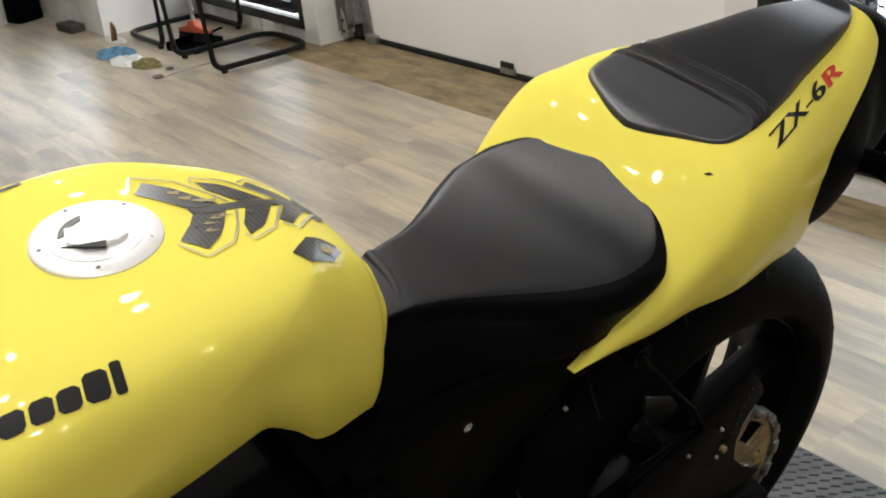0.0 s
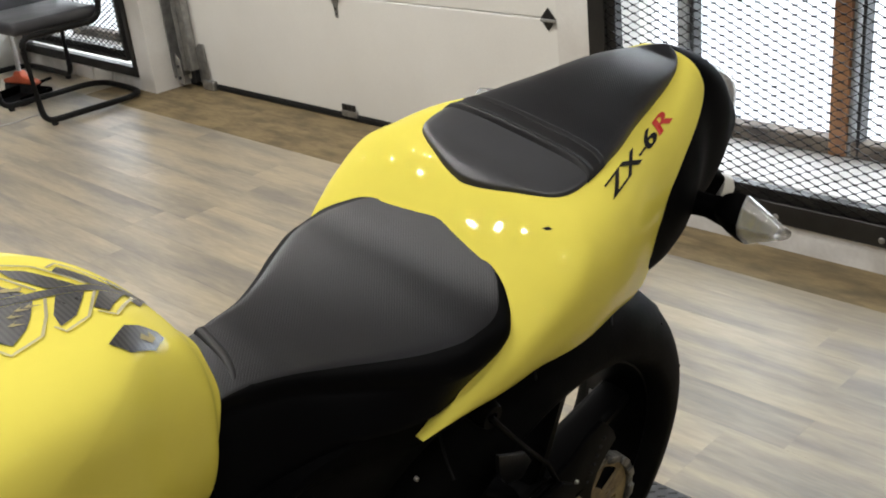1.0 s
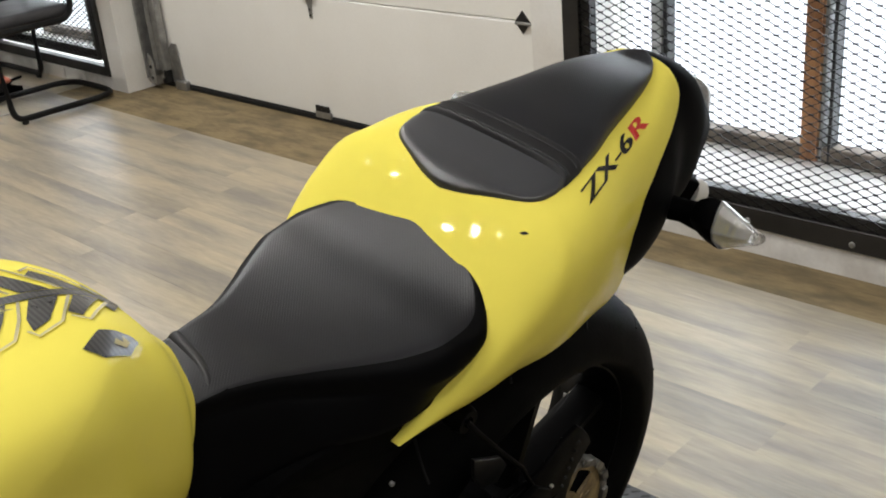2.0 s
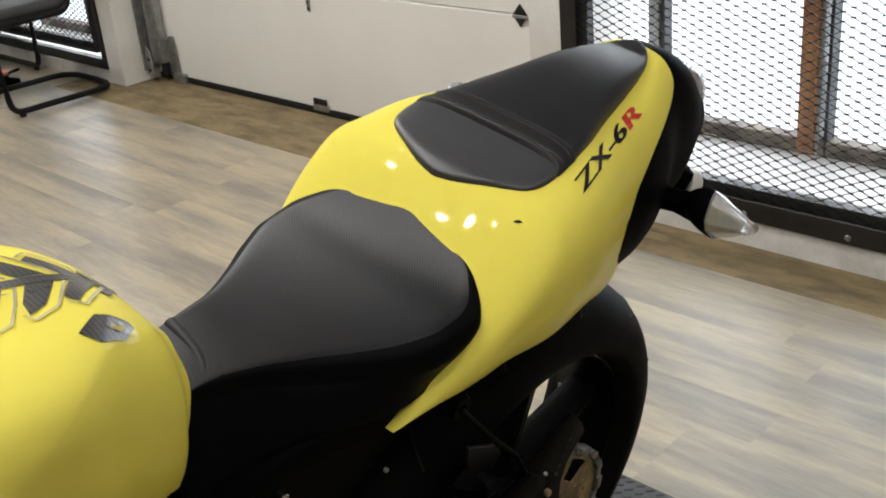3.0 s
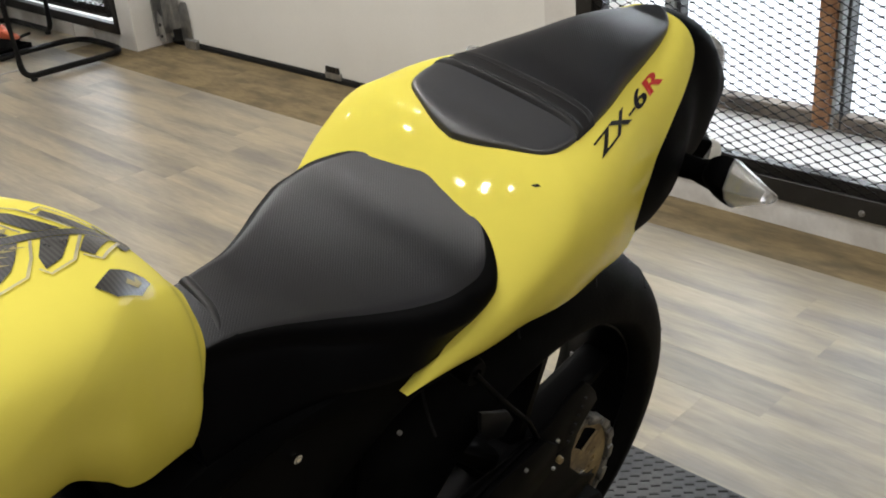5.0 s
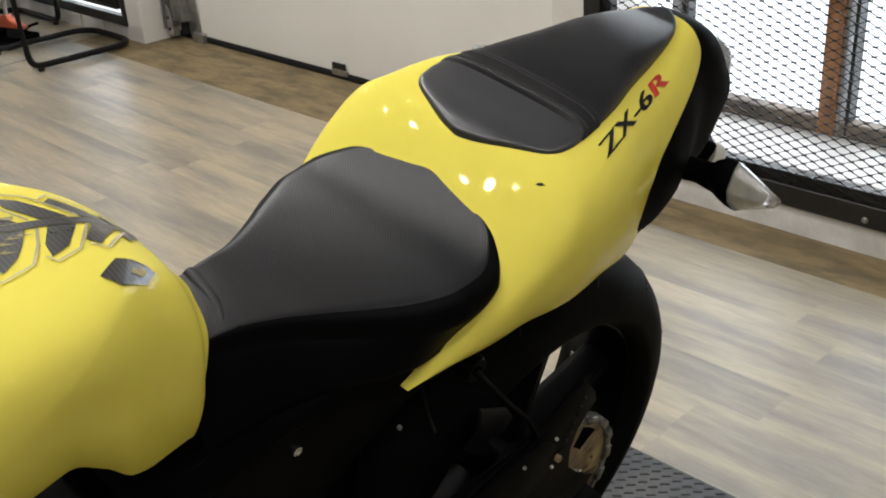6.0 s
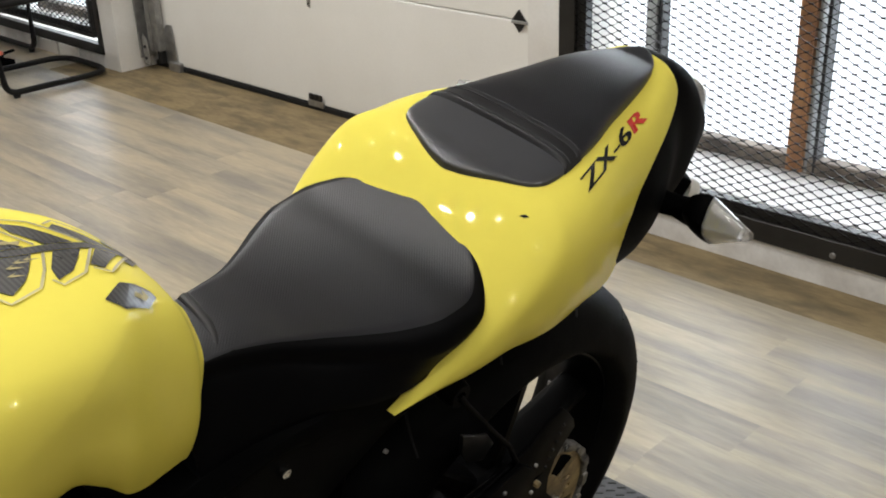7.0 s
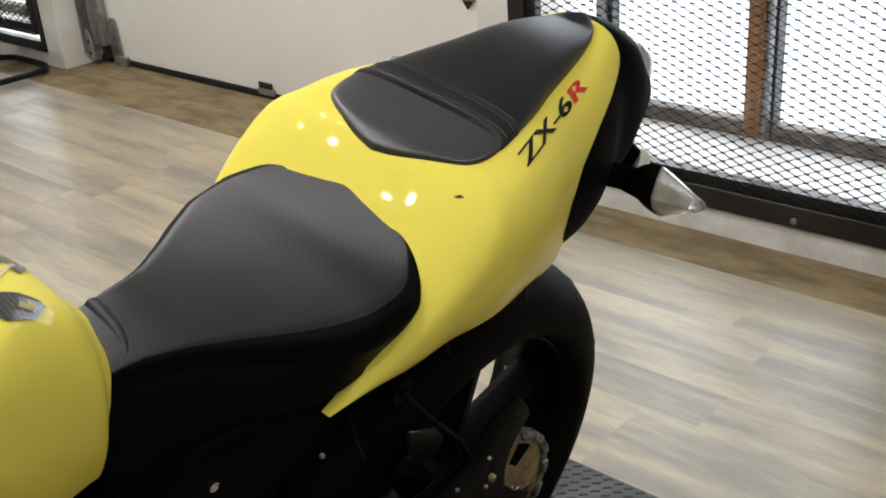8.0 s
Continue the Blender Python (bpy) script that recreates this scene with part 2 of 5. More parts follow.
def eased(f, w):
    """The function f, averaged over w to either side."""
    return lambda x: sum(f(x + w * k / 4) for k in range(-4, 5)) / 9


def shell(fn, nu, nv, ends=True):
    """A closed body from half sections: fn(u, s), u along it and s from the middle of the top (0) to the lower edge (1), gives x, y, z with y >= 0."""
    bm = bmesh.new()
    rows = []
    for i in range(nu + 1):
        row = []
        for j in range(-nv, nv + 1):
            x, y, z = fn(i / nu, abs(j) / nv)
            row.append(bm.verts.new((x, y if j > 0 else -y, z)))
        rows.append(row)
    for a, b in zip(rows, rows[1:]):
        for j in range(2 * nv):
            bm.faces.new((a[j], a[j + 1], b[j + 1], b[j]))
        bm.faces.new((a[-1], a[0], b[0], b[-1]))
    if ends:
        for row in (rows[0], rows[-1]):
            n = len(row)
            for k in range(n // 2):
                try:
                    bm.faces.new((row[k], row[k + 1], row[n - 2 - k], row[n - 1 - k]) if k + 1 != n - 2 - k else (row[k], row[k + 1], row[n - 1 - k]))
                except ValueError:
                    pass
    bmesh.ops.remove_doubles(bm, verts=bm.verts, dist=0.0002)
    bmesh.ops.dissolve_degenerate(bm, dist=0.0001, edges=bm.edges)
    bmesh.ops.triangulate(bm, faces=bm.faces)
    return bm


def crease(line, height, width, hollow=0.0, below=0.035, spread=0.02, fade=0.03):
    """A soft ridge along a line of x, y, z points on one half of a body, mirrored, with a hollow below it."""
    xs = np.linspace(line[0][0], line[-1][0], 60)
    fy, fz = curve([(p[0], p[1]) for p in line]), curve([(p[0], p[2]) for p in line])
    pts = np.array([(x, fy(x), fz(x)) for x in xs])

    def moved(x, y, z, mid):
        d = np.sqrt(((pts - (x, y, z)) ** 2).sum(axis=1)).min()
        ends = min(max((x - xs[0]) / fade, 0), 1) * min(max((xs[-1] - x) / fade, 0), 1)
        k = height * math.exp(-(math.hypot(d, 0.006) - 0.006) / width) * ends
        if hollow and z < fz(x):
            k -= hollow * math.exp(-((d - below) / spread) ** 2) * ends
        n = math.hypot(y, z - mid) or 1
        return x, y + k * y / n, z + k * (z - mid) / n
    return moved


def box(x0, x1, y0, y1, z0, z1, bevel=0.0, bm=None, m=None, seg=1):
    own = bmesh.new()
    bmesh.ops.create_cube(own, size=1)
    bmesh.ops.transform(own, matrix=Matrix.Translation(((x0 + x1) / 2, (y0 + y1) / 2, (z0 + z1) / 2)) @ Matrix.Diagonal((x1 - x0, y1 - y0, z1 - z0, 1)), verts=own.verts)
    if bevel:
        bmesh.ops.bevel(own, geom=own.edges[:], offset=bevel, segments=seg, affect="EDGES", profile=0.5)
    if m is not None:
        bmesh.ops.transform(own, matrix=m, verts=own.verts)
    if bm is None:
        return own
    me = bpy.data.meshes.new("tmp")
    own.to_mesh(me)
    own.free()
    bm.from_mesh(me)
    bpy.data.meshes.remove(me)
    return bm


def tube(points, radius, sides=12, closed=False, bm=None, flat=1.0):
    """A bent tube along a smooth line through the points."""
    bm = bm or bmesh.new()
    pts = [Vector(p) for p in points]
    rings, n = [], len(pts)
    up = Vector((0, 0, 1))
    for i, p in enumerate(pts):
        a, b = (pts[(i - 1) % n], pts[(i + 1) % n]) if closed else (pts[max(i - 1, 0)], pts[min(i + 1, n - 1)])
        t = (b - a).normalized()
        side = t.cross(up)
        side = side.normalized() if side.length > 0.05 else t.cross(Vector((0, 1, 0))).normalized()
        nor = side.cross(t)
        r = radius(i / max(n - 1, 1)) if callable(radius) else radius
        rings.append([bm.verts.new(p + r * (math.cos(k * 2 * math.pi / sides) * side + flat * math.sin(k * 2 * math.pi / sides) * nor)) for k in range(sides)])
    for i in range(n if closed else n - 1):
        a, b = rings[i], rings[(i + 1) % n]
        for k in range(sides):
            bm.faces.new((a[k], a[(k + 1) % sides], b[(k + 1) % sides], b[k]))
    if not closed:
        bm.faces.new(rings[0]), bm.faces.new(rings[-1])
    return bm


def bend(points, r=0.05, steps=6):
    """The corner points of a line, each rounded off with radius about r."""
    out = [Vector(points[0])]
    for a, b, c in zip(points, points[1:], points[2:]):
        a, b, c = Vector(a), Vector(b), Vector(c)
        k = min(r, (a - b).length * 0.49, (c - b).length * 0.49)
        p, q = b + (a - b).normalized() * k, b + (c - b).normalized() * k
        for i in range(steps + 1):
            t = i / steps
            out.append((1 - t) ** 2 * p + 2 * t * (1 - t) * b + t * t * q)
    out.append(Vector(points[-1]))
    return out


def lathe(profile, sides, m=None, bm=None, closed=True):
    """A body of rotation about the y axis from (radius, y) pairs."""
    bm = bm or bmesh.new()
    first = len(bm.verts)
    rings = []
    for k in range(sides):
        a = 2 * math.pi * k / sides
        rings.append([bm.verts.new((r * math.cos(a), y, r * math.sin(a))) for r, y in profile])
    n = len(profile)
    for k in range(sides):
        a, b = rings[k], rings[(k + 1) % sides]
        for i in range(n if closed else n - 1):
            bm.faces.new((a[i], a[(i + 1) % n], b[(i + 1) % n], b[i]))
    if m is not None:
        bm.verts.ensure_lookup_table()
        bmesh.ops.transform(bm, matrix=m, verts=bm.verts[first:])
    return bm


def slab(outline, depth, m=None, bevel=0.0):
    """A plate from an outline in x and z, depth thick in y about 0."""
    bm = bmesh.new()
    f = bm.faces.new([bm.verts.new((x, -depth / 2, z)) for x, z in outline])
    ext = bmesh.ops.extrude_face_region(bm, geom=[f])
    bmesh.ops.translate(bm, vec=(0, depth, 0), verts=[v for v in ext["geom"] if isinstance(v, bmesh.types.BMVert)])
    if bevel:
        bmesh.ops.bevel(bm, geom=bm.edges[:], offset=bevel, segments=2, affect="EDGES", profile=0.5)
    if m is not None:
        bmesh.ops.transform(bm, matrix=m, verts=bm.verts)
    return bm


def bolt(x, y, z, r, parent, material=None, way=-1, name="bolt"):
    h = way * min(0.006, 0.9 * r)
    b = lathe([(0.0003, h), (r * 0.45, h), (r * 0.5, h * 0.6), (r * 0.62, h * 0.6), (r * 0.7, h), (r * 0.9, h * 0.9), (r, h * 0.5), (r, -h * 0.6), (0.0003, -h * 0.6)], 18, Matrix.Translation((x, y, z)))
    return part(name, b, material or CHROME, parent)


from mathutils.bvhtree import BVHTree


def tree_of(ob):
    return BVHTree.FromPolygons([v.co.copy() for v in ob.data.vertices], [tuple(p.vertices) for p in ob.data.polygons])


def wrap(bm, tree, way, lift=0.0008, thick=0.0):
    """Lays a flat mesh on a surface, along way."""
    way = Vector(way).normalized()
    for v in bm.verts:
        hit, normal, _, _ = tree.ray_cast(v.co - way * 0.3, way)
        if hit is not None:
            if normal.dot(way) > 0:
                normal = -normal
            v.co = hit + normal * lift
    return bm


def sheet(outline, to3d, cut=0.006):
    """A finely divided flat piece from a 2D outline, placed by to3d(a, b)."""
    bm = bmesh.new()
    bm.faces.new([bm.verts.new((a, b, 0)) for a, b in outline])
    bmesh.ops.triangulate(bm, faces=bm.faces)
    for _ in range(5):
        long = [e for e in bm.edges if e.calc_length() > cut]
        if not long:
            break
        bmesh.ops.subdivide_edges(bm, edges=long, cuts=1)
        bmesh.ops.triangulate(bm, faces=[f for f in bm.faces if len(f.verts) > 3])
    for v in bm.verts:
        v.co = to3d(v.co.x, v.co.y)
    return bm


# ---- floor, walls, ceiling ----
WALL, DOOR = 1.964, 2.172
floor_base = tagged(part("floor", box(-14, WALL + 0.27, -10, 14, -0.2, -0.003), GROOVE, smooth=0), "oak-look laminate floor with pale grey and tan boards", "floor", kind="structure")


def wall(name, x0, x1, y0, y1, z0, z1, material=WHITEPAINT, label="white painted wall"):
    return tagged(part(name, box(x0, x1, y0, y1, z0, z1), material, smooth=0), label, "wall", kind="structure")


TOP = 3.0
wall("wall_east_pier", WALL, WALL + 0.27, 1.372, 1.512, 0, TOP, label="narrow white painted wall pier between door and window")
wall("wall_east_pillar", WALL, WALL + 0.27, 4.295, 4.44, 0, TOP, label="white painted pillar beside the garage door")
wall("wall_east_knee", WALL, WALL + 0.27, -0.01, 1.372, 0, 0.105, KNEE, "scuffed white painted strip below the mesh window")
wall("wall_east_end", WALL + 0.006, WALL + 0.27, -10, -0.01, 0, TOP, KNEE, "white painted wall beside the mesh window")
wall("wall_east_lintel", WALL, WALL + 0.27, -0.01, 1.372, 2.25, TOP)
wall("wall_east_head", WALL, WALL + 0.27, 1.512, 4.295, 2.19, TOP)
wall("wall_east_low", WALL, WALL + 0.27, 4.44, 5.80, 0, 0.075, KNEE, "scuffed white wall strip below a window")
wall("wall_east_over", WALL, WALL + 0.27, 4.44, 5.80, 2.25, TOP)
wall("wall_corner", 1.30, WALL + 0.27, 5.80, 6.12, 0, TOP, label="white painted wall corner")
wall("wall_corner_low", 1.30, WALL + 0.27, 6.12, 14, 0, 0.30, KNEE, "white painted low wall with a ledge")
wall("wall_corner_top", 1.30, WALL + 0.27, 6.12, 14, 2.2, TOP)
# Unseen walls and ceiling added to close the room and bounce light.
wall("wall_north", -14, WALL + 0.27, 14, 14.2, 0, TOP, DIM, "unseen grey wall closing the room")
wall("wall_west", -14.2, -14, -10, 14.2, 0, TOP, DIM, "unseen grey wall closing the room")
wall("wall_south", -14.2, WALL + 0.27, -10.2, -10, 0, TOP, DIM, "unseen grey wall closing the room")
tagged(part("ceiling", box(-14.2, WALL + 0.27, -10.2, 14.2, TOP, TOP + 0.2), CEIL, smooth=0), "unseen pale ceiling closing the room", "ceiling", kind="structure")
ground = tagged(part("ground", box(WALL + 0.27, 60, -60, 70, -0.4, -0.02), SNOW, smooth=0), "snow-covered ground outside the windows", "ground", kind="structure")
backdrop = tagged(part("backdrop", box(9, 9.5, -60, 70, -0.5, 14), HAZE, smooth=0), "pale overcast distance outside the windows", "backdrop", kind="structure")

# ---- motorcycle ----
LEAN_ANGLE = 13.712
BIKE = pose(0.09, 0.1077, 0.18, LEAN_ANGLE, 0, 1.785)
bike = holder("motorcycle", BIKE, "yellow sport motorcycle with black seats leaning on a lift platform", "motorcycle")

# fuel tank
T_TOP = curve([(-1.02, 0.8600), (-0.97, 0.9300), (-0.88, 0.9892), (-0.8, 1.0044), (-0.72, 1.0065), (-0.65, 0.9965), (-0.6, 0.9848), (-0.56, 0.9552), (-0.53, 0.9118), (-0.5, 0.8761)])
T_WIDE = curve([(-1.02, 0.0800), (-0.97, 0.1300), (-0.88, 0.1505), (-0.8, 0.1467), (-0.72, 0.1389), (-0.65, 0.1230), (-0.6, 0.0993), (-0.56, 0.0866), (-0.53, 0.0538), (-0.5, 0.0528)])
T_LOW = curve([(-1.02, 0.8000), (-0.9, 0.8588), (-0.75, 0.8833), (-0.69, 0.8897), (-0.66, 0.8670), (-0.63, 0.8300), (-0.6, 0.8108), (-0.57, 0.8062), (-0.545, 0.7956), (-0.5, 0.8219)])
T_FULL = curve([(-1.02, 2.4000), (-0.85, 4.4000), (-0.68, 4.6000), (-0.6, 3.6000), (-0.5, 2.3000)])
T_REAR = curve([(0, -0.5188), (0.3, -0.5294), (0.5, -0.5287), (0.7, -0.5321), (0.85, -0.5427), (1, -0.5505)])


def tank_at(u, s):
    x = -1.02 + (T_REAR(s) + 1.02) * (1 - (1 - u) ** 1.25)
    top, wide, low = T_TOP(x), T_WIDE(x), T_LOW(x)
    mid = low + 0.42 * (top - low)
    if s < 0.72:
        a = s / 0.72 * math.pi / 2
        n = 2 / T_FULL(x)
        return TANK_EDGE(x, wide * math.sin(a) ** n, mid + (top - mid) * max(math.cos(a), 0) ** n, mid)
    k = (s - 0.72) / 0.28
    return TANK_EDGE(x, wide - 0.014 * k * k, mid + (low - mid) * k, mid)


TANK_EDGE = crease([(-0.90, 0.150, 0.880), (-0.82, 0.145, 0.912), (-0.77, 0.140, 0.936), (-0.73, 0.135, 0.954), (-0.69, 0.126, 0.970), (-0.65, 0.108, 0.978), (-0.62, 0.088, 0.978), (-0.585, 0.066, 0.968)], 0.0026, 0.022, 0.0020, 0.045, 0.036)
fuel_tank = part("fuel_tank", shell(tank_at, 96, 56), YELLOW, bike, "glossy yellow painted fuel tank", smooth=50)
TANKTREE = tree_of(fuel_tank)

# tail cowl
C_TOP = curve([(-0.365, 0.7588), (-0.32, 0.8012), (-0.28, 0.8433), (-0.25, 0.8751), (-0.22, 0.9042), (-0.185, 0.9298), (-0.15, 0.9387), (-0.1, 0.9477), (-0.05, 0.9501), (0, 0.9542), (0.1, 0.9659), (0.17, 0.9733), (0.2, 0.9750)])
C_WIDE = curve([(-0.365, 0.1160), (-0.3, 0.1359), (-0.25, 0.1520), (-0.18, 0.1606), (-0.1, 0.1492), (0, 0.1192), (0.08, 0.1035), (0.15, 0.0748), (0.175, 0.0581), (0.2, 0.0395)])
C_LOW = curve([(-0.365, 0.7626), (-0.3, 0.7745), (-0.22, 0.8003), (-0.1, 0.7936), (0, 0.7613), (0.2, 0.7688)])
C_FULL = curve([(-0.365, 2.3000), (-0.28, 2.9000), (-0.22, 3.5000), (-0.14, 3.6000), (-0.05, 3.3000), (0.08, 3.0000), (0.2, 2.7000)])
C_REAR = curve([(0, 0.1540), (0.1, 0.1540), (0.25, 0.1510), (0.3, 0.1470), (0.34, 0.1310), (0.38, 0.1010), (0.44, 0.0610), (0.51, 0.0290), (0.57, 0.0060), (0.65, -0.0050), (0.77, -0.0030), (0.9, 0.0020), (1, 0.0060)])


def cowl_at(u, s):
    x = -0.358 + (C_REAR(s) + 0.358) * u
    top, wide, low = C_TOP(x), C_WIDE(x), C_LOW(x)
    mid = low + 0.40 * (top - low)
    if s < 0.65:
        a = s / 0.65 * math.pi / 2
        n = 2 / C_FULL(x)
        return COWL_EDGE(x, wide * math.sin(a) ** n, mid + (top - mid) * max(math.cos(a), 0) ** n, mid)
    k = (s - 0.65) / 0.35
    return COWL_EDGE(x, wide - 0.010 * k * k, mid + (low - mid) * k, mid)


COWL_EDGE = crease([(-0.31, 0.130, 0.818), (-0.261, 0.142, 0.842), (-0.244, 0.149, 0.854), (-0.216, 0.154, 0.875), (-0.196, 0.151, 0.896), (-0.180, 0.143, 0.911), (-0.170, 0.126, 0.923), (-0.150, 0.098, 0.935)], 0.0034, 0.020, fade=0.03)
tail_cowl = part("tail_cowl", shell(cowl_at, 110, 64), YELLOW, bike, "glossy yellow tail cowl", smooth=50)
COWLTREE = tree_of(tail_cowl)

# rider's seat
S_WIDE = curve([(-0.55, 0.0379), (-0.5, 0.0462), (-0.46, 0.0576), (-0.42, 0.0744), (-0.38, 0.0973), (-0.34, 0.1217), (-0.305, 0.1330), (-0.283, 0.1335), (-0.268, 0.1320), (-0.257, 0.1235), (-0.249, 0.1130), (-0.240, 0.0975), (-0.232, 0.0660), (-0.228, 0.0380), (-0.2262, 0.0130)])
S_TOP = eased(curve([(-0.60, 0.8600), (-0.55, 0.8612), (-0.5, 0.8629), (-0.46, 0.8597), (-0.42, 0.8535), (-0.38, 0.8520), (-0.34, 0.8546), (-0.3, 0.8615), (-0.275, 0.8662), (-0.258, 0.8728), (-0.245, 0.8825), (-0.2262, 0.8985), (-0.19, 0.9280)]), 0.010)
S_DROP = curve([(-0.55, 0.003), (-0.42, 0.0), (-0.32, 0.001), (-0.25, 0.003), (-0.2265, 0.001)])
S_SKIRT = curve([(-0.55, 0.0776), (-0.5, 0.0800), (-0.46, 0.0865), (-0.42, 0.0995), (-0.38, 0.1137), (-0.34, 0.1195), (-0.3, 0.1178), (-0.27, 0.1248), (-0.255, 0.1276), (-0.245, 0.1196), (-0.238, 0.0999), (-0.232, 0.0657), (-0.228, 0.0305), (-0.2265, 0.0048)])
S_LOW = curve([(-0.55, 0.7618), (-0.5, 0.7724), (-0.46, 0.7844), (-0.43, 0.7920), (-0.36, 0.7894), (-0.3, 0.7946), (-0.26, 0.8000), (-0.217, 0.8423)])
S_STEEP = curve([(-0.55, 1.0), (-0.30, 1.0), (-0.255, 0.45), (-0.2262, 0.3)])
S_PANEL = eased(curve([(-0.60, 0.0362), (-0.55, 0.0362), (-0.5, 0.0366), (-0.46, 0.0453), (-0.42, 0.0558), (-0.38, 0.0740), (-0.34, 0.0930), (-0.305, 0.1065), (-0.283, 0.1070), (-0.265, 0.1000), (-0.250, 0.0880), (-0.240, 0.0750), (-0.232, 0.0470), (-0.2262, 0.0050), (-0.22, 0.0)]), 0.006)


def seat_at(u, s):
    """A flat ribbed top, a rounded shoulder and a steep skirt."""
    x = -0.55 + 0.3238 * (1 - (1 - u) ** 1.7)
    top, flat = S_TOP(x), S_PANEL(x)
    wide = max(S_WIDE(x), flat + 0.004)
    edge = top - S_DROP(x)
    drop = (0.005 + 0.85 * (wide - flat)) * S_STEEP(x)
    if s <= 0.45:
        k = s / 0.45
        return x, flat * k, top - S_DROP(x) * k ** 2.2
    if s < 0.72:
        a = (s - 0.45) / 0.27 * math.pi / 2
        return x, flat + (wide - flat) * math.sin(a) ** 0.9, edge - drop * (1 - max(math.cos(a), 0) ** 0.9)
    k = (s - 0.72) / 0.28
    return x, wide + (S_SKIRT(x) - wide) * min(1, k * 1.15) ** 0.8, edge - drop + (min(S_LOW(x), edge - drop - 0.004) - edge + drop) * k


rider_seat = part("rider_seat", shell(seat_at, 96, 50), [SEAT, SIDESHADE], bike, "black ribbed vinyl rider seat", smooth=60)
# Below the shoulder the same vinyl is painted near black as shade.
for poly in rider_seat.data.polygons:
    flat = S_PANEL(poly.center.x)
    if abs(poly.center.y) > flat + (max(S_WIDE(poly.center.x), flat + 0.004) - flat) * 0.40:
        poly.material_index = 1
SEATTREE = tree_of(rider_seat)
rolled = [SEATTREE.find_nearest(Vector(p))[0] + Vector((0.004, 0, -0.003)) for p in ((-0.484, 0.045, 0.87), (-0.486, 0.025, 0.87), (-0.490, 0.0, 0.87), (-0.498, -0.022, 0.87), (-0.508, -0.036, 0.86), (-0.514, -0.042, 0.852))]
part("front_piping", tube(bend(rolled, 0.008, 3), lambda t: 0.0008 + 0.0064 * (1 - t) ** 0.7, 12), STRAPVINYL, rider_seat, "smooth rolled front edge")

# passenger pad with its strap
P_WIDE = curve([(-0.197, 0.0030), (-0.1945, 0.0180), (-0.190, 0.0340), (-0.182, 0.0540), (-0.173, 0.0740), (-0.164, 0.0875), (-0.152, 0.0945), (-0.135, 0.0970), (-0.115, 0.0955), (-0.1, 0.0930), (-0.05, 0.0810), (0, 0.0660), (0.05, 0.0545), (0.1, 0.0410), (0.125, 0.0310), (0.138, 0.0220), (0.146, 0.0130), (0.1495, 0.0030)])
P_TOP = curve([(-0.195, 0.9260), (-0.18, 0.9360), (-0.14, 0.9445), (-0.1, 0.9529), (-0.04, 0.9660), (0.06, 0.9781), (0.11, 0.9750), (0.14, 0.9700), (0.1495, 0.9620)])
P_EDGE = curve([(-0.195, 0.8977), (-0.15, 0.9027), (-0.11, 0.9081), (0, 0.9260), (0.1, 0.9461), (0.178, 0.9500)])


def cowl_height(x, y):
    hit = COWLTREE.ray_cast(Vector((x, y, 1.3)), Vector((0, 0, -1)))[0]
    return hit.z if hit is not None else 0.0


def pad_at(u, s):
    x = -0.197 + 0.3465 * (u * u * (3 - 2 * u) * 0.5 + u * 0.5)
    wide = P_WIDE(x)
    edge = max(P_EDGE(x), cowl_height(x, wide) + 0.002)
    top = max(P_TOP(x), edge + 0.005, C_TOP(x) + 0.005)
    if s < 0.75:
        a = s / 0.75 * math.pi / 2
        return x, wide * math.sin(a) ** 0.62 * (1 - 0.06 * max(math.cos(a), 0) ** 0.5), edge + (top - edge) * max(math.cos(a), 0) ** 0.5
    k = (s - 0.75) / 0.25
    return x, wide - 0.004 * k, edge - 0.035 * k


pad = part("passenger_pad", shell(pad_at, 72, 34), [SEAT, VINYL], bike, "black vinyl passenger seat pad", smooth=55)
# The front facet takes a paler vinyl, its sheen put into the colour.
for poly in pad.data.polygons:
    poly.material_index = 1 if poly.center.x < -0.112 else 0


def strap_at(u, s):
    """A broad band with a rolled front edge; its ends run forward down the sides."""
    q = min(s / 0.9, 1)
    x = -0.1175 + 0.0345 * u - 0.007 * q ** 3
    bulge = 0.0038 * math.exp(-((u - 0.12) / 0.10) ** 2) + 0.0022 * min(1, (1 - u) / 0.06) * min(1, u / 0.05)
    a = q * math.pi / 2
    wide, top, edge = P_WIDE(x) + 0.0012, max(P_TOP(x), C_TOP(x) + 0.005) + bulge, max(P_EDGE(x), cowl_height(x, P_WIDE(x) + 0.0012) + 0.001)
    return x, wide * math.sin(a) ** 0.62 * (1 - 0.06 * max(math.cos(a), 0) ** 0.5), edge + (top - edge) * max(math.cos(a), 0) ** 0.5


strap = part("strap", shell(strap_at, 20, 30), STRAPVINYL, pad, "black stitched grab strap", smooth=50)


def stitch(u):
    pts = []
    for j in range(-22, 23):
        x, y, z = strap_at(u, abs(j) / 22 * 0.8)
        pts.append((x, y if j > 0 else -y, z + 0.0004))
    return tube(pts, 0.0005, 5)


for u in (0.30, 0.72):
    part("stitching", stitch(u), THREAD, strap, "fine grey stitching")

# black tail end with lamp and indicators
B_TOP = curve([(-0.03, 0.9346), (0.1, 0.9535), (0.17, 0.9669), (0.21, 0.9520), (0.24, 0.9212), (0.265, 0.8942), (0.285, 0.8695)])
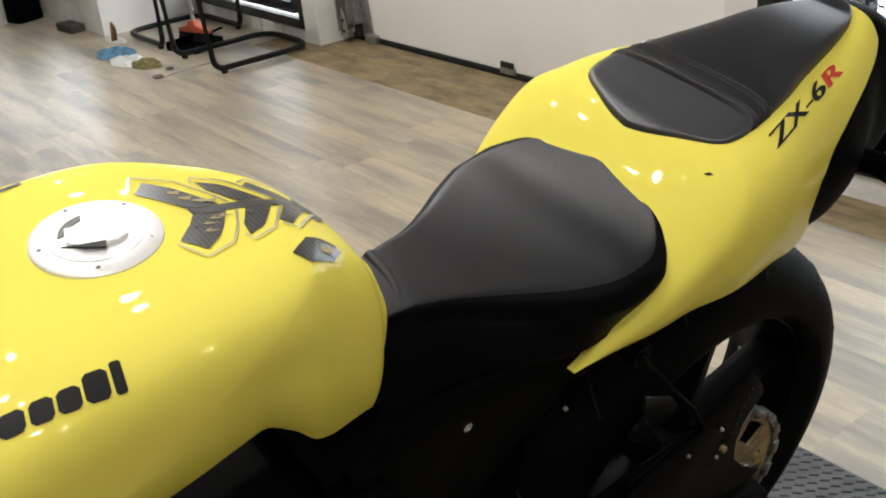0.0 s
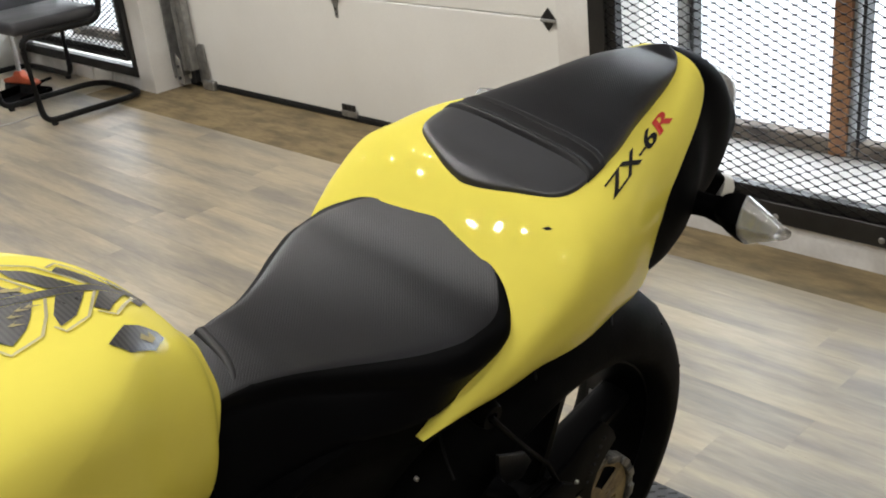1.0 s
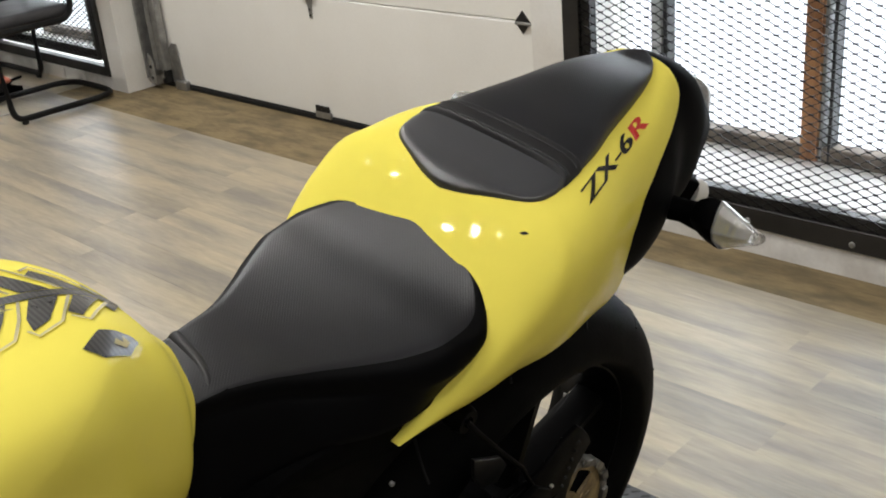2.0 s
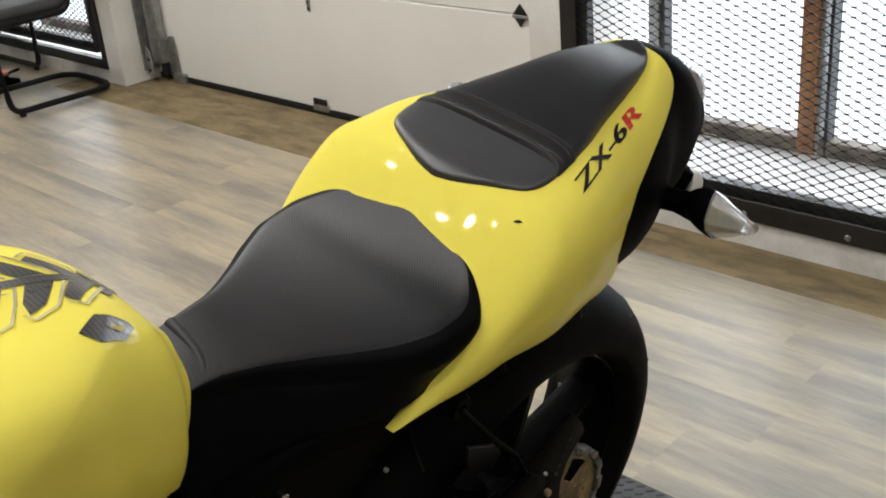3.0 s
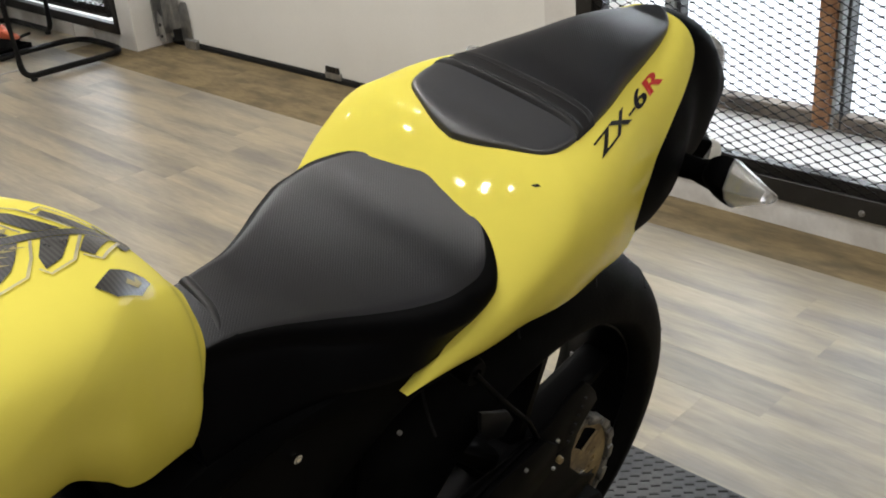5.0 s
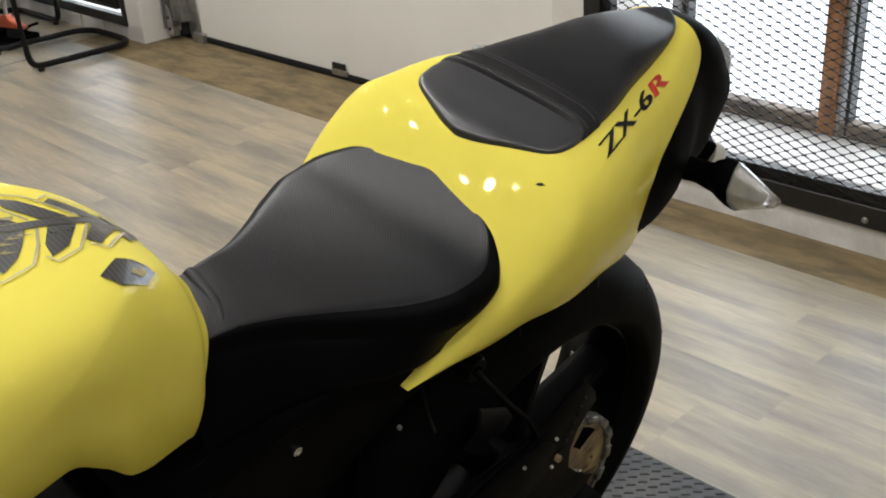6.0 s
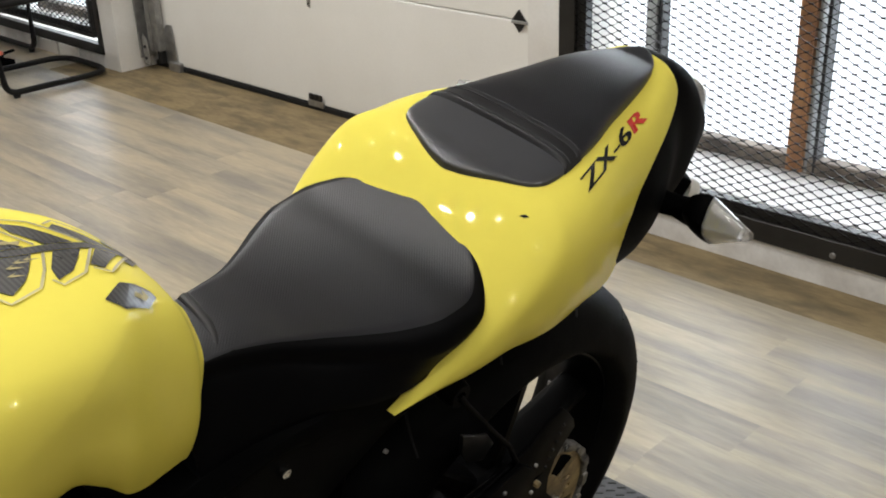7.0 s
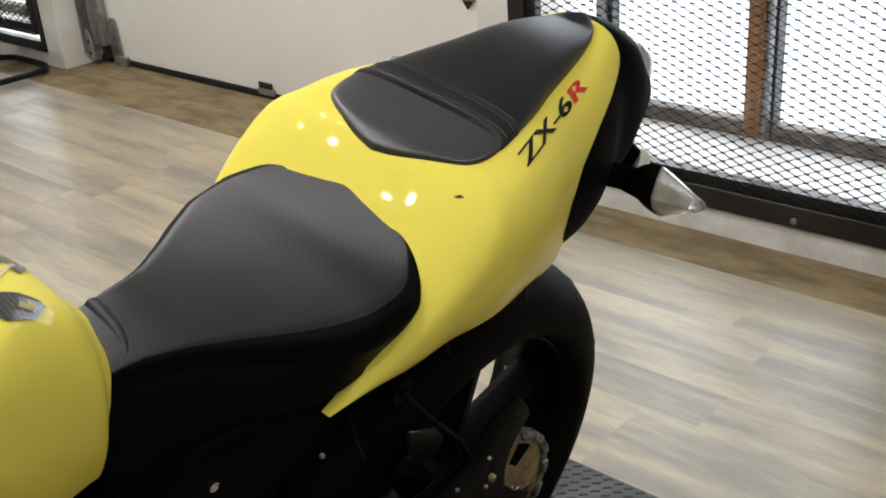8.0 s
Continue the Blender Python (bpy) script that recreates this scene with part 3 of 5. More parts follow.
B_LOW = curve([(-0.03, 0.7437), (0.03, 0.7391), (0.127, 0.7401), (0.19, 0.7528), (0.23, 0.7868), (0.265, 0.8297), (0.285, 0.8573)])
B_WIDE = curve([(-0.03, 0.1240), (0.03, 0.1200), (0.09, 0.1060), (0.15, 0.0815), (0.2, 0.0741), (0.24, 0.0607), (0.265, 0.0507), (0.285, 0.0224)])


def tail_at(u, s):
    x = -0.03 + 0.315 * u
    top, low, wide = B_TOP(x), B_LOW(x), B_WIDE(x)
    mid = low + 0.45 * (top - low)
    a = s * math.pi
    c = math.cos(a)
    return x, wide * max(math.sin(a), 0) ** 0.75, mid + ((top - mid) if c > 0 else (mid - low)) * math.copysign(abs(c) ** 0.85, c)


tail_end = part("tail_end", shell(tail_at, 36, 22), PLASTIC, bike, "matt black plastic tail end", smooth=50)


def lamp_at(u, s):
    """A clear lens that wraps round the end of the tail."""
    x = 0.215 + 0.092 * math.sin(u * math.pi / 2)
    a = s * math.pi
    g = math.cos(u * math.pi / 2) ** 0.6
    return x, 0.046 * max(math.sin(a), 0) ** 0.7 * g, 0.893 - 0.030 * u + 0.047 * g * math.cos(a)


lamp_lens = part("tail_lamp", shell(lamp_at, 14, 16), LENS, tail_end, "clear tail lamp lens")
part("lamp_bowl", lathe([(0.0005, 0.0), (0.018, 0.004), (0.026, 0.016), (0.024, 0.018), (0.0005, 0.006)], 20, Matrix.Translation((0.262, 0, 0.878)) @ pose(0, 0, 0, 0, 0, -90)), CHROME, lamp_lens)
plate_lamp = part("plate_lamp", box(-0.010, 0.010, -0.013, 0.013, -0.019, 0.019, 0.005, m=pose(0.258, -0.041, 0.770, 0, 20, -35), seg=3), PLASTIC, tail_end, "small number plate lamp below the tail")
part("lamp_arm", tube([(0.170, -0.030, 0.785), (0.215, -0.036, 0.782), (0.256, -0.040, 0.772)], 0.008, 12), PLASTIC, plate_lamp)
part("plate_lamp_lens", lathe([(0.0005, 0.022), (0.009, 0.021), (0.0155, 0.016), (0.0178, 0.008), (0.018, 0.0), (0.0005, 0.0)], 24, pose(0.266, -0.047, 0.767, 0, 15, 0) @ pose(0, 0, 0, 0, 0, -125)), MILKY, plate_lamp, "milky white lens")


def rings_to_body(rings, n):
    bm = bmesh.new()
    made = [[bm.verts.new(p) for p in ring] for ring in rings]
    for p, q in zip(made, made[1:]):
        for i in range(n):
            bm.faces.new((p[i], p[(i + 1) % n], q[(i + 1) % n], q[i]))
    bm.faces.new(made[0]), bm.faces.new(made[-1])
    return bm


def indicator(side):
    """A flat rubber stalk, a faceted black housing and a wedge-shaped ribbed lens."""
    stalk = part("indicator", tube([(0.112, side * y, z) for y, z in ((0.070, 0.818), (0.095, 0.825), (0.115, 0.829), (0.135, 0.831), (0.152, 0.833))], lambda t: 0.019 - 0.005 * math.sin(math.pi * min(1, t * 1.15)), 14, flat=1.0), PLASTIC, bike, "black indicator on a short rubber stalk")
    outline = [(-0.030, 0.008), (-0.022, 0.030), (-0.014, 0.039), (-0.004, 0.034), (0.017, 0.006), (0.027, -0.012), (0.030, -0.031), (0.020, -0.034), (-0.006, -0.024), (-0.025, -0.006)]
    n = len(outline)
    rings = []
    for k in range(8):
        t = k / 7
        g = 0.44 + 0.56 * math.sin(t * math.pi / 2) ** 0.7
        rings.append([(0.102 + x * g, side * (0.134 + 0.034 * t + 0.10 * (0.02 - z) * t), 0.837 + z * g) for x, z in outline])
    part("housing", rings_to_body(rings, n), PLASTIC, stalk, smooth=28)
    rings = []
    for k in range(15):
        t = k / 14
        rib = 1 - (0.035 if k % 2 and k > 3 else 0.0)
        low = -0.034
        rings.append([(0.102 + (x * (1 - 0.45 * t) - 0.010 * t) * rib, side * (0.1685 + 0.050 * t + 0.10 * (0.02 - z) * (1 - t)), 0.837 + low + 0.037 * t + (z - low) * (1 - 0.73 * t) * (rib if z < 0.03 else 1)) for x, z in outline])
    part("lens", rings_to_body(rings, n), LENS, stalk, "clear ribbed indicator lens", smooth=18)
    rings = []
    for k in range(6):
        t = k / 5
        rings.append([(0.102 + x * (0.9 - 0.55 * t) - 0.009 * t, side * (0.1700 + 0.040 * t + 0.10 * (0.02 - z) * (1 - t)), 0.837 + low + 0.036 * t + (z - low) * (0.92 - 0.70 * t)) for x, z in outline])
    part("reflector", rings_to_body(rings, n), CHROME, stalk, "bright faceted reflector", smooth=18)
    return stalk


indicator(-1), indicator(1)

# filler cap
capm = Matrix.Translation((-0.739, 0.007, T_TOP(-0.739) + 0.0008)) @ pose(0, 0, 0, 90, 0, 0)
cap = part("filler_cap", lathe([(0.0005, 0.0035), (0.0325, 0.0035), (0.0330, 0.0020), (0.0338, 0.0020), (0.0343, 0.0032), (0.0440, 0.0018), (0.0460, 0.0002), (0.0464, -0.004), (0.0005, -0.004)], 72, capm), ALLOY, bike, "bright alloy filler cap with small screws")
for a in (38, 112, 186, 262, 324):
    a = radians(a)
    part("screw", lathe([(0.0002, 0.0012), (0.0008, 0.0012), (0.0008, 0.0006), (0.0016, 0.0006), (0.0016, -0.002), (0.0002, -0.002)], 10, capm @ Matrix.Translation((0.0392 * math.cos(a), 0.0026, 0.0392 * math.sin(a)))), GALV, cap)
part("flap", slab([(-0.020, -0.011), (0.016, -0.011), (0.022, -0.004), (0.022, 0.006), (0.014, 0.013), (-0.010, 0.013), (-0.020, 0.006)], 0.004, capm @ Matrix.Translation((-0.002, 0.0055, 0.004)) @ pose(0, 0, 0, 0, -19, 0), 0.0012), ALLOY, cap, "folding key cover")
# A grey arc laid on the cap paints the shade of the finger recess.
arc = [(0.0255 * math.cos(radians(a)), 0.0255 * math.sin(radians(a))) for a in range(198, 271, 8)] + [(0.0195 * math.cos(radians(a)), 0.0195 * math.sin(radians(a))) for a in range(262, 205, -8)]
part("recess", slab(arc, 0.0010, capm @ Matrix.Translation((0, 0.0038, 0))), RECESSGREY, cap, "grey plate for the shade of a finger recess beside the key cover")
# A black wedge laid on top paints the dark gap under the flap.
part("slit_shade", slab([(-0.028, 0.009), (0.0, 0.0185), (-0.003, 0.0255)], 0.0012, capm @ Matrix.Translation((0, 0.0078, 0))), DECALBLACK, cap)


# tank protector and badge
def on_tank(a, b):
    return Vector((a, b, 1.2))


def tank_decal(name, outline, material, label="", lift=0.0010, parent=None):
    d = wrap(sheet(outline, on_tank), TANKTREE, (0, 0, -1), lift)
    return part(name, d, material, parent or fuel_tank, label)


def keel(x):
    return max(-0.56 - x, 0) * 0.06


def mirrored(shape, sgn):
    pts = [(a, keel(a) + sgn * b) for a, b in shape]
    return pts if sgn > 0 else pts[::-1]


SPINE = [-0.668, -0.64, -0.61, -0.58, -0.556]
protector = tank_decal("tank_protector", [(x, keel(x) - 0.0045) for x in SPINE] + [(x, keel(x) + 0.0045) for x in SPINE[::-1]], CARBON, "carbon-look tank protector with slatted lobes")
LOBES = ([(-0.642, 0.005), (-0.655, 0.026), (-0.664, 0.038), (-0.680, 0.052), (-0.693, 0.036), (-0.677, 0.018), (-0.668, 0.005)],
         [(-0.605, 0.005), (-0.616, 0.020), (-0.627, 0.034), (-0.643, 0.043), (-0.640, 0.028), (-0.626, 0.005)],
         [(-0.576, 0.005), (-0.588, 0.018), (-0.604, 0.035), (-0.611, 0.028), (-0.594, 0.005)],
         [(-0.560, 0.004), (-0.566, 0.012), (-0.574, 0.022), (-0.578, 0.014), (-0.570, 0.004)])
RIMS = ([(-0.634, 0.006), (-0.645, 0.028), (-0.659, 0.049), (-0.686, 0.062), (-0.697, 0.040)],
        [(-0.598, 0.006), (-0.609, 0.022), (-0.621, 0.039), (-0.643, 0.050), (-0.647, 0.042)],
        [(-0.570, 0.006), (-0.583, 0.021), (-0.602, 0.041), (-0.612, 0.034)])


def strip(path, w, to3d):
    """A narrow band of width w along a line."""
    pts = [Vector(path[0])]
    for p, q in zip(path, path[1:]):
        p, q = Vector(p), Vector(q)
        n = max(1, round((q - p).length / 0.004))
        pts += [p + (q - p) * k / n for k in range(1, n + 1)]
    bm = bmesh.new()
    rows = []
    for i, p in enumerate(pts):
        d = (pts[min(i + 1, len(pts) - 1)] - pts[max(i - 1, 0)]).normalized()
        n = Vector((-d.y, d.x)) * w / 2
        rows.append([bm.verts.new(to3d(*(p + n * k))) for k in (-1, 0, 1)])
    for a, b in zip(rows, rows[1:]):
        for k in (0, 1):
            bm.faces.new((a[k], a[k + 1], b[k + 1], b[k]))
    return bm


for sgn in (-1, 1):
    for shape in LOBES:
        tank_decal("lobe", mirrored(shape, sgn), CARBON, parent=protector)
    for shape in RIMS:
        part("lobe_outline", wrap(strip(mirrored(shape, sgn), 0.0022, on_tank), TANKTREE, (0, 0, -1), 0.0014), CLEARGEL, protector)
for sgn in (-1, 1):
    for x0, y0 in ((-0.668, 0.020), (-0.660, 0.014), (-0.672, 0.030), (-0.652, 0.012)):
        tank_decal("print_stroke", mirrored([(x0, y0), (x0 + 0.008, y0 - 0.004), (x0 + 0.004, y0 - 0.001), (x0 + 0.012, y0 + 0.0015), (x0 + 0.002, y0 + 0.0015)], sgn), DECALRIM, "", 0.0016, protector)
tank_decal("front_stripe", [(-0.800, 0.101), (-0.752, 0.111), (-0.752, 0.117), (-0.800, 0.108)], CARBON, "", 0.001, protector)
badge = tank_decal("badge", [(-0.627, -0.068), (-0.617, -0.078), (-0.596, -0.074), (-0.581, -0.061), (-0.583, -0.056), (-0.593, -0.052), (-0.605, -0.051)], CARBON, "small carbon-look badge")
tank_decal("badge_print", [(-0.603, -0.066), (-0.599, -0.061), (-0.595, -0.064), (-0.592, -0.058), (-0.590, -0.064), (-0.596, -0.069)], DECALRIM, "", 0.0016, badge)


# lettering: plain blocks for the maker's mark, and the model's letters
def on_skin(origin, along, normal):
    """Lays a flat pattern along a line on a surface; the normal points out of it."""
    a = Vector(along).normalized()
    n = Vector(normal)
    n = (n - n.dot(a) * a).normalized()
    b = n.cross(a)
    return (lambda p, q: Vector(origin) + p * a + q * b), -n


place, way = on_skin((-0.859, -0.123, 0.986), (0.078, -0.009, 0.004), (0, -0.25, 0.97))
mark = None
for x0, w, h in ((-0.066, 0.020, 0.0205), (-0.043, 0.0155, 0.0158), (-0.025, 0.022, 0.0158), (0.0, 0.0160, 0.0158), (0.0185, 0.0145, 0.0158), (0.0350, 0.0145, 0.0158), (0.0515, 0.0155, 0.0205), (0.0692, 0.0072, 0.0225)):
    c = 0.2 * w
    shape = [(c, 0), (w - c, 0), (w, c), (w + 0.1 * h, h - c), (w - c + 0.1 * h, h), (c + 0.1 * h, h), (0.1 * h, h - c), (0, c)]
    blk = wrap(sheet([(x0 + a, b) for a, b in shape], place), TANKTREE, way, 0.0008)
    mark = part("maker_mark" if mark is None else "mark_block", blk, DECALBLACK, fuel_tank if mark is None else mark, "row of plain black blocks" if mark is None else "")


STRETCH, SQUEEZE = 2.08, 0.74


def letters(text, start, size, place, way, tree, material, parent, name, shear=0.3):
    cu = bpy.data.curves.new("letters", "FONT")
    cu.body, cu.size, cu.shear, cu.offset, cu.space_character = text, size, shear, 0.0, 1.0
    tmp = new("letters_tmp", cu)
    me = bpy.data.meshes.new_from_object(tmp.evaluated_get(bpy.context.evaluated_depsgraph_get()))
    width = max(v.co.x for v in me.vertices)
    bm = bmesh.new()
    bm.from_mesh(me)
    bpy.data.objects.remove(tmp), bpy.data.curves.remove(cu), bpy.data.meshes.remove(me)
    for _ in range(4):
        long = [e for e in bm.edges if e.calc_length() > 0.003]
        if not long:
            break
        bmesh.ops.subdivide_edges(bm, edges=long, cuts=1)
        bmesh.ops.triangulate(bm, faces=[f for f in bm.faces if len(f.verts) > 3])
    bold = bmesh.new()
    for dx in (-0.0011, -0.0004, 0.0004, 0.0011):
        me = bpy.data.meshes.new("stroke")
        bm.to_mesh(me)
        for v in me.vertices:
            v.co.x += dx
        bold.from_mesh(me)
        bpy.data.meshes.remove(me)
    bm.free()
    bm = bold
    for v in bm.verts:
        v.co = place(start + v.co.x * STRETCH, v.co.y * SQUEEZE)
    return part(name, wrap(bm, tree, way, 0.0012), material, parent), width * STRETCH


place, way = on_skin((-0.1175, -0.1245, 0.9305), (0.167, 0.046, 0.014), (0, -0.5, 0.86))
model, wide = letters("ZX-6", 0.0, 0.030, place, way, COWLTREE, DECALBLACK, tail_cowl, "model_letters", 0.17)
letters("R", wide + 0.001, 0.030, place, way, COWLTREE, DECALRED, model, "red_letter", 0.17)
place, way = on_skin((-0.197, -0.102, 0.920), (0.004, -0.008, 0), (-0.5, -0.13, 0.81))
part("paint_chip", wrap(sheet([(0, 0), (0.005, -0.001), (0.010, 0.001), (0.006, 0.003), (0.003, 0.002)], place, 0.003), COWLTREE, way, 0.0005), DECALBLACK, tail_cowl)

# rear wheel
AX = Vector((-0.0285, 0, 0.3635))
RIMBLACK = mat("satin_black_alloy", (0.0035, 0.0035, 0.0037), 0.36, 0.0, vary=0.2, scale=14, fine=260, bump=0.04, spec=0.045)
wheel = part("rear_wheel", lathe([(0.238, -0.0535), (0.244, -0.0535), (0.247, -0.050), (0.244, -0.0465), (0.240, -0.038), (0.236, -0.017), (0.236, 0.017), (0.240, 0.038), (0.244, 0.0465), (0.247, 0.050), (0.244, 0.0535), (0.238, 0.0535), (0.234, 0.039), (0.228, 0.017), (0.228, -0.017), (0.234, -0.039)], 96, Matrix.Translation(AX)), RIMBLACK, bike, "black cast alloy rear wheel")
ty = []
for k in range(29):
    a = radians(-126 + 252 * k / 28)
    t = max(abs(a) - math.pi / 2, 0) / radians(36)
    ty.append((0.262 + 0.070 * math.cos(a) if t == 0 else 0.262 - 0.021 * t, math.copysign(0.080 * min(abs(math.sin(a)), 1) if t == 0 else 0.080 - 0.0265 * t * t, a)))
part("tyre", lathe(ty + [(0.2405, 0.047), (0.2405, -0.047)], 120, Matrix.Translation(AX)), RUBBER, wheel, "worn black road tyre", smooth=60)
for k in range(26):
    a0 = 2 * math.pi * k / 26
    side = -1 if k % 2 else 1
    pts = []
    for q in range(7):
        t = q / 6
        yy = side * (0.012 + 0.050 * t)
        rr = 0.262 + 0.0695 * math.cos(math.asin(min(0.99, abs(yy) / 0.080)))
        aa = a0 + 0.14 * t
        pts.append((AX.x + rr * math.cos(aa), yy, AX.z + rr * math.sin(aa)))
    part("tread_groove", tube(pts, 0.0020, 6), RUBBERSEAL, wheel)
part("hub", lathe([(0.0005, -0.06), (0.045, -0.06), (0.062, -0.045), (0.05, -0.03), (0.048, 0.03), (0.06, 0.05), (0.0005, 0.055)], 40, Matrix.Translation(AX)), FRAMEBLACK, wheel)
for k in range(6):
    a = radians(17 + 60 * k)
    c, p = Vector((math.cos(a), 0, math.sin(a))), Vector((-math.sin(a), 0, math.cos(a)))
    rings = []
    for q in range(10):
        t = q / 9
        rad, w, d, yc = 0.045 + 0.184 * t, 0.019 - 0.007 * math.sin(math.pi * t * 0.85), 0.030 - 0.006 * t, -0.005
        rings.append([AX + c * rad + p * (w * math.copysign(abs(math.cos(b)) ** 0.6, math.cos(b))) + Vector((0, yc + d * math.copysign(abs(math.sin(b)) ** 0.6, math.sin(b)), 0)) for b in [2 * math.pi * (i + 0.5) / 12 for i in range(12)]])
    part("spoke", rings_to_body(rings, 12), RIMBLACK, wheel)
part("balance_weight", box(-0.003, 0.0, -0.012, 0.012, -0.009, 0.009, 0.001, m=Matrix.Translation(AX) @ pose(0, 0, 0, 0, -7, 0) @ Matrix.Translation((0.2305, 0.030, 0))), GALV, wheel, "small stuck-on balance weight")
disc = part("brake_disc", lathe([(0.07, 0.072), (0.11, 0.072), (0.11, 0.077), (0.07, 0.077)], 60, Matrix.Translation(AX)), CHROME, wheel, "bright brake disc")


def polar_plate(radii, n, y0, y1, gone):
    """A flat ring plate about the axle, of cells between the radii; gone(i, j) leaves a cell open. The outer edge is toothed."""
    bm = bmesh.new()
    grid = {}
    for layer, y in enumerate((y0, y1)):
        for i, rad in enumerate(radii):
            for j in range(n):
                a = 2 * math.pi * j / n
                k = rad + (0.0035 if i == len(radii) - 1 and j % 4 < 2 else 0.0)
                grid[layer, i, j] = bm.verts.new((AX.x + k * math.cos(a), y, AX.z + k * math.sin(a)))
    kept = {(i, j) for i in range(len(radii) - 1) for j in range(n) if not gone(i, j)}
    for i, j in kept:
        jj = (j + 1) % n
        for layer in (0, 1):
            bm.faces.new((grid[layer, i, j], grid[layer, i + 1, j], grid[layer, i + 1, jj], grid[layer, i, jj]))
        for other, (p, q) in (((i - 1, j), ((i, j), (i, jj))), ((i + 1, j), ((i + 1, j), (i + 1, jj))), ((i, (j - 1) % n), ((i, j), (i + 1, j))), ((i, jj), ((i, jj), (i + 1, jj)))):
            if other not in kept:
                bm.faces.new((grid[(0, *p)], grid[(0, *q)], grid[(1, *q)], grid[(1, *p)]))
    bmesh.ops.delete(bm, geom=[v for v in bm.verts if not v.link_faces], context="VERTS")
    return bm


# sprocket with teeth, long openings and small holes, and the chain on it
SPROCKET_Y = -0.101


def open_cell(i, j):
    at = (j * 360 / 172 - 51) % 72
    at = min(at, 72 - at)
    return (i in (2, 3, 4) and at < 13.5) or (i == 3 and 26.5 < at < 32) or (i == 2 and 20 < at < 24.5)


sprocket_ob = part("sprocket", polar_plate([0.040, 0.066, 0.078, 0.088, 0.098, 0.1125, 0.121], 172, SPROCKET_Y - 0.002, SPROCKET_Y + 0.002, open_cell), GOLDSTEEL, wheel, "worn gold steel chain sprocket", smooth=25)
part("sprocket_carrier", lathe([(0.026, -0.112), (0.044, -0.112), (0.050, -0.106), (0.050, -0.06), (0.026, -0.06)], 40, Matrix.Translation(AX)), GOLDSTEEL, sprocket_ob)
for k in range(5):
    a = radians(87 + 72 * k)
    bolt(AX.x + 0.058 * math.cos(a), SPROCKET_Y - 0.005, AX.z + 0.058 * math.sin(a), 0.008, sprocket_ob)
path = []
for k in range(21):
    a = radians(96 - 192 * k / 20)
    path.append((AX.x + 0.1265 * math.cos(a), AX.z + 0.1265 * math.sin(a)))
front = Vector((-0.56, 0, 0.40))
top_run = [(front.x + (path[0][0] - front.x) * t / 30, front.z + 0.045 + (path[0][1] - front.z - 0.045) * t / 30) for t in range(30)]
low_run = [(path[-1][0] + (front.x - path[-1][0]) * t / 30, path[-1][1] + (front.z - 0.045 - path[-1][1]) * t / 30) for t in range(1, 31)]
line = top_run + path + low_run
chain = holder("drive_chain", Matrix(), "oily drive chain round the sprocket", "")
chain.parent = bike
for i, ((x0, z0), (x1, z1)) in enumerate(zip(line, line[1:])):
    a = math.atan2(z1 - z0, x1 - x0)
    lk = slab([(-0.010, -0.0055), (0.010, -0.0055), (0.013, 0), (0.010, 0.0055), (-0.010, 0.0055), (-0.013, 0)], 0.018 if i % 2 else 0.012, Matrix.Translation(((x0 + x1) / 2, SPROCKET_Y, (z0 + z1) / 2)) @ pose(0, 0, 0, 0, -math.degrees(a), 0), 0.0008)
    part("chain_link", lk, OILYSTEEL if 28 < i < 52 else FRAMEBLACK, chain)

# swing arm, frame, engine side
for side in (-1, 1):
    y = side * 0.128
    sw = bmesh.new()
    rings = []
    for q in range(15):
        t = q / 14
        x = -0.56 + 0.60 * t
        zc = 0.42 + 0.035 * math.sin(math.pi * min(t * 1.25, 1)) - 0.095 * t * t
        h, d = 0.052 - 0.018 * t, 0.02
        rings.append([sw.verts.new((x, y * (0.75 + 0.25 * min(1, t * 3)) + d * math.copysign(abs(math.cos(b)) ** 0.5, math.cos(b)), zc + h * math.copysign(abs(math.sin(b)) ** 0.5, math.sin(b)))) for b in [2 * math.pi * (i + 0.5) / 12 for i in range(12)]])
    for m0, m1 in zip(rings, rings[1:]):
        for i in range(12):
            sw.faces.new((m0[i], m0[(i + 1) % 12], m1[(i + 1) % 12], m1[i]))
    sw.faces.new(rings[0]), sw.faces.new(rings[-1])
    arm = part("swing_arm", sw, FRAMEBLACK, bike, "black alloy swing arm")
    part("axle_nut", lathe([(0.0005, side * 0.165), (0.012, side * 0.165), (0.018, side * 0.158), (0.019, side * 0.146), (0.0005, side * 0.146)], 6, Matrix.Translation((AX.x, 0, AX.z))), CHROME, arm)
part("chain_guard", tube([(-0.30, -0.118, 0.50), (-0.2, -0.118, 0.515), (-0.13, -0.118, 0.518), (-0.09, -0.118, 0.520), (-0.06, -0.118, 0.521)], lambda t: 0.024 - 0.008 * t, 8, flat=0.5), PLASTIC, bike, "thin black chain guard")

# side covers under the seat, subframe and under-tray
H_TOP = curve([(-0.62, 0.76), (-0.55, 0.775), (-0.45, 0.79), (-0.35, 0.80), (-0.28, 0.785), (-0.2, 0.79), (0.0, 0.77), (0.05, 0.765)])
H_LOW = curve([(-0.62, 0.52), (-0.55, 0.50), (-0.48, 0.55), (-0.40, 0.64), (-0.33, 0.70), (-0.25, 0.725), (-0.1, 0.735), (0.05, 0.742)])
H_WIDE = curve([(-0.62, 0.098), (-0.55, 0.092), (-0.48, 0.092), (-0.42, 0.100), (-0.35, 0.114), (-0.25, 0.116), (-0.1, 0.105), (0.05, 0.09)])


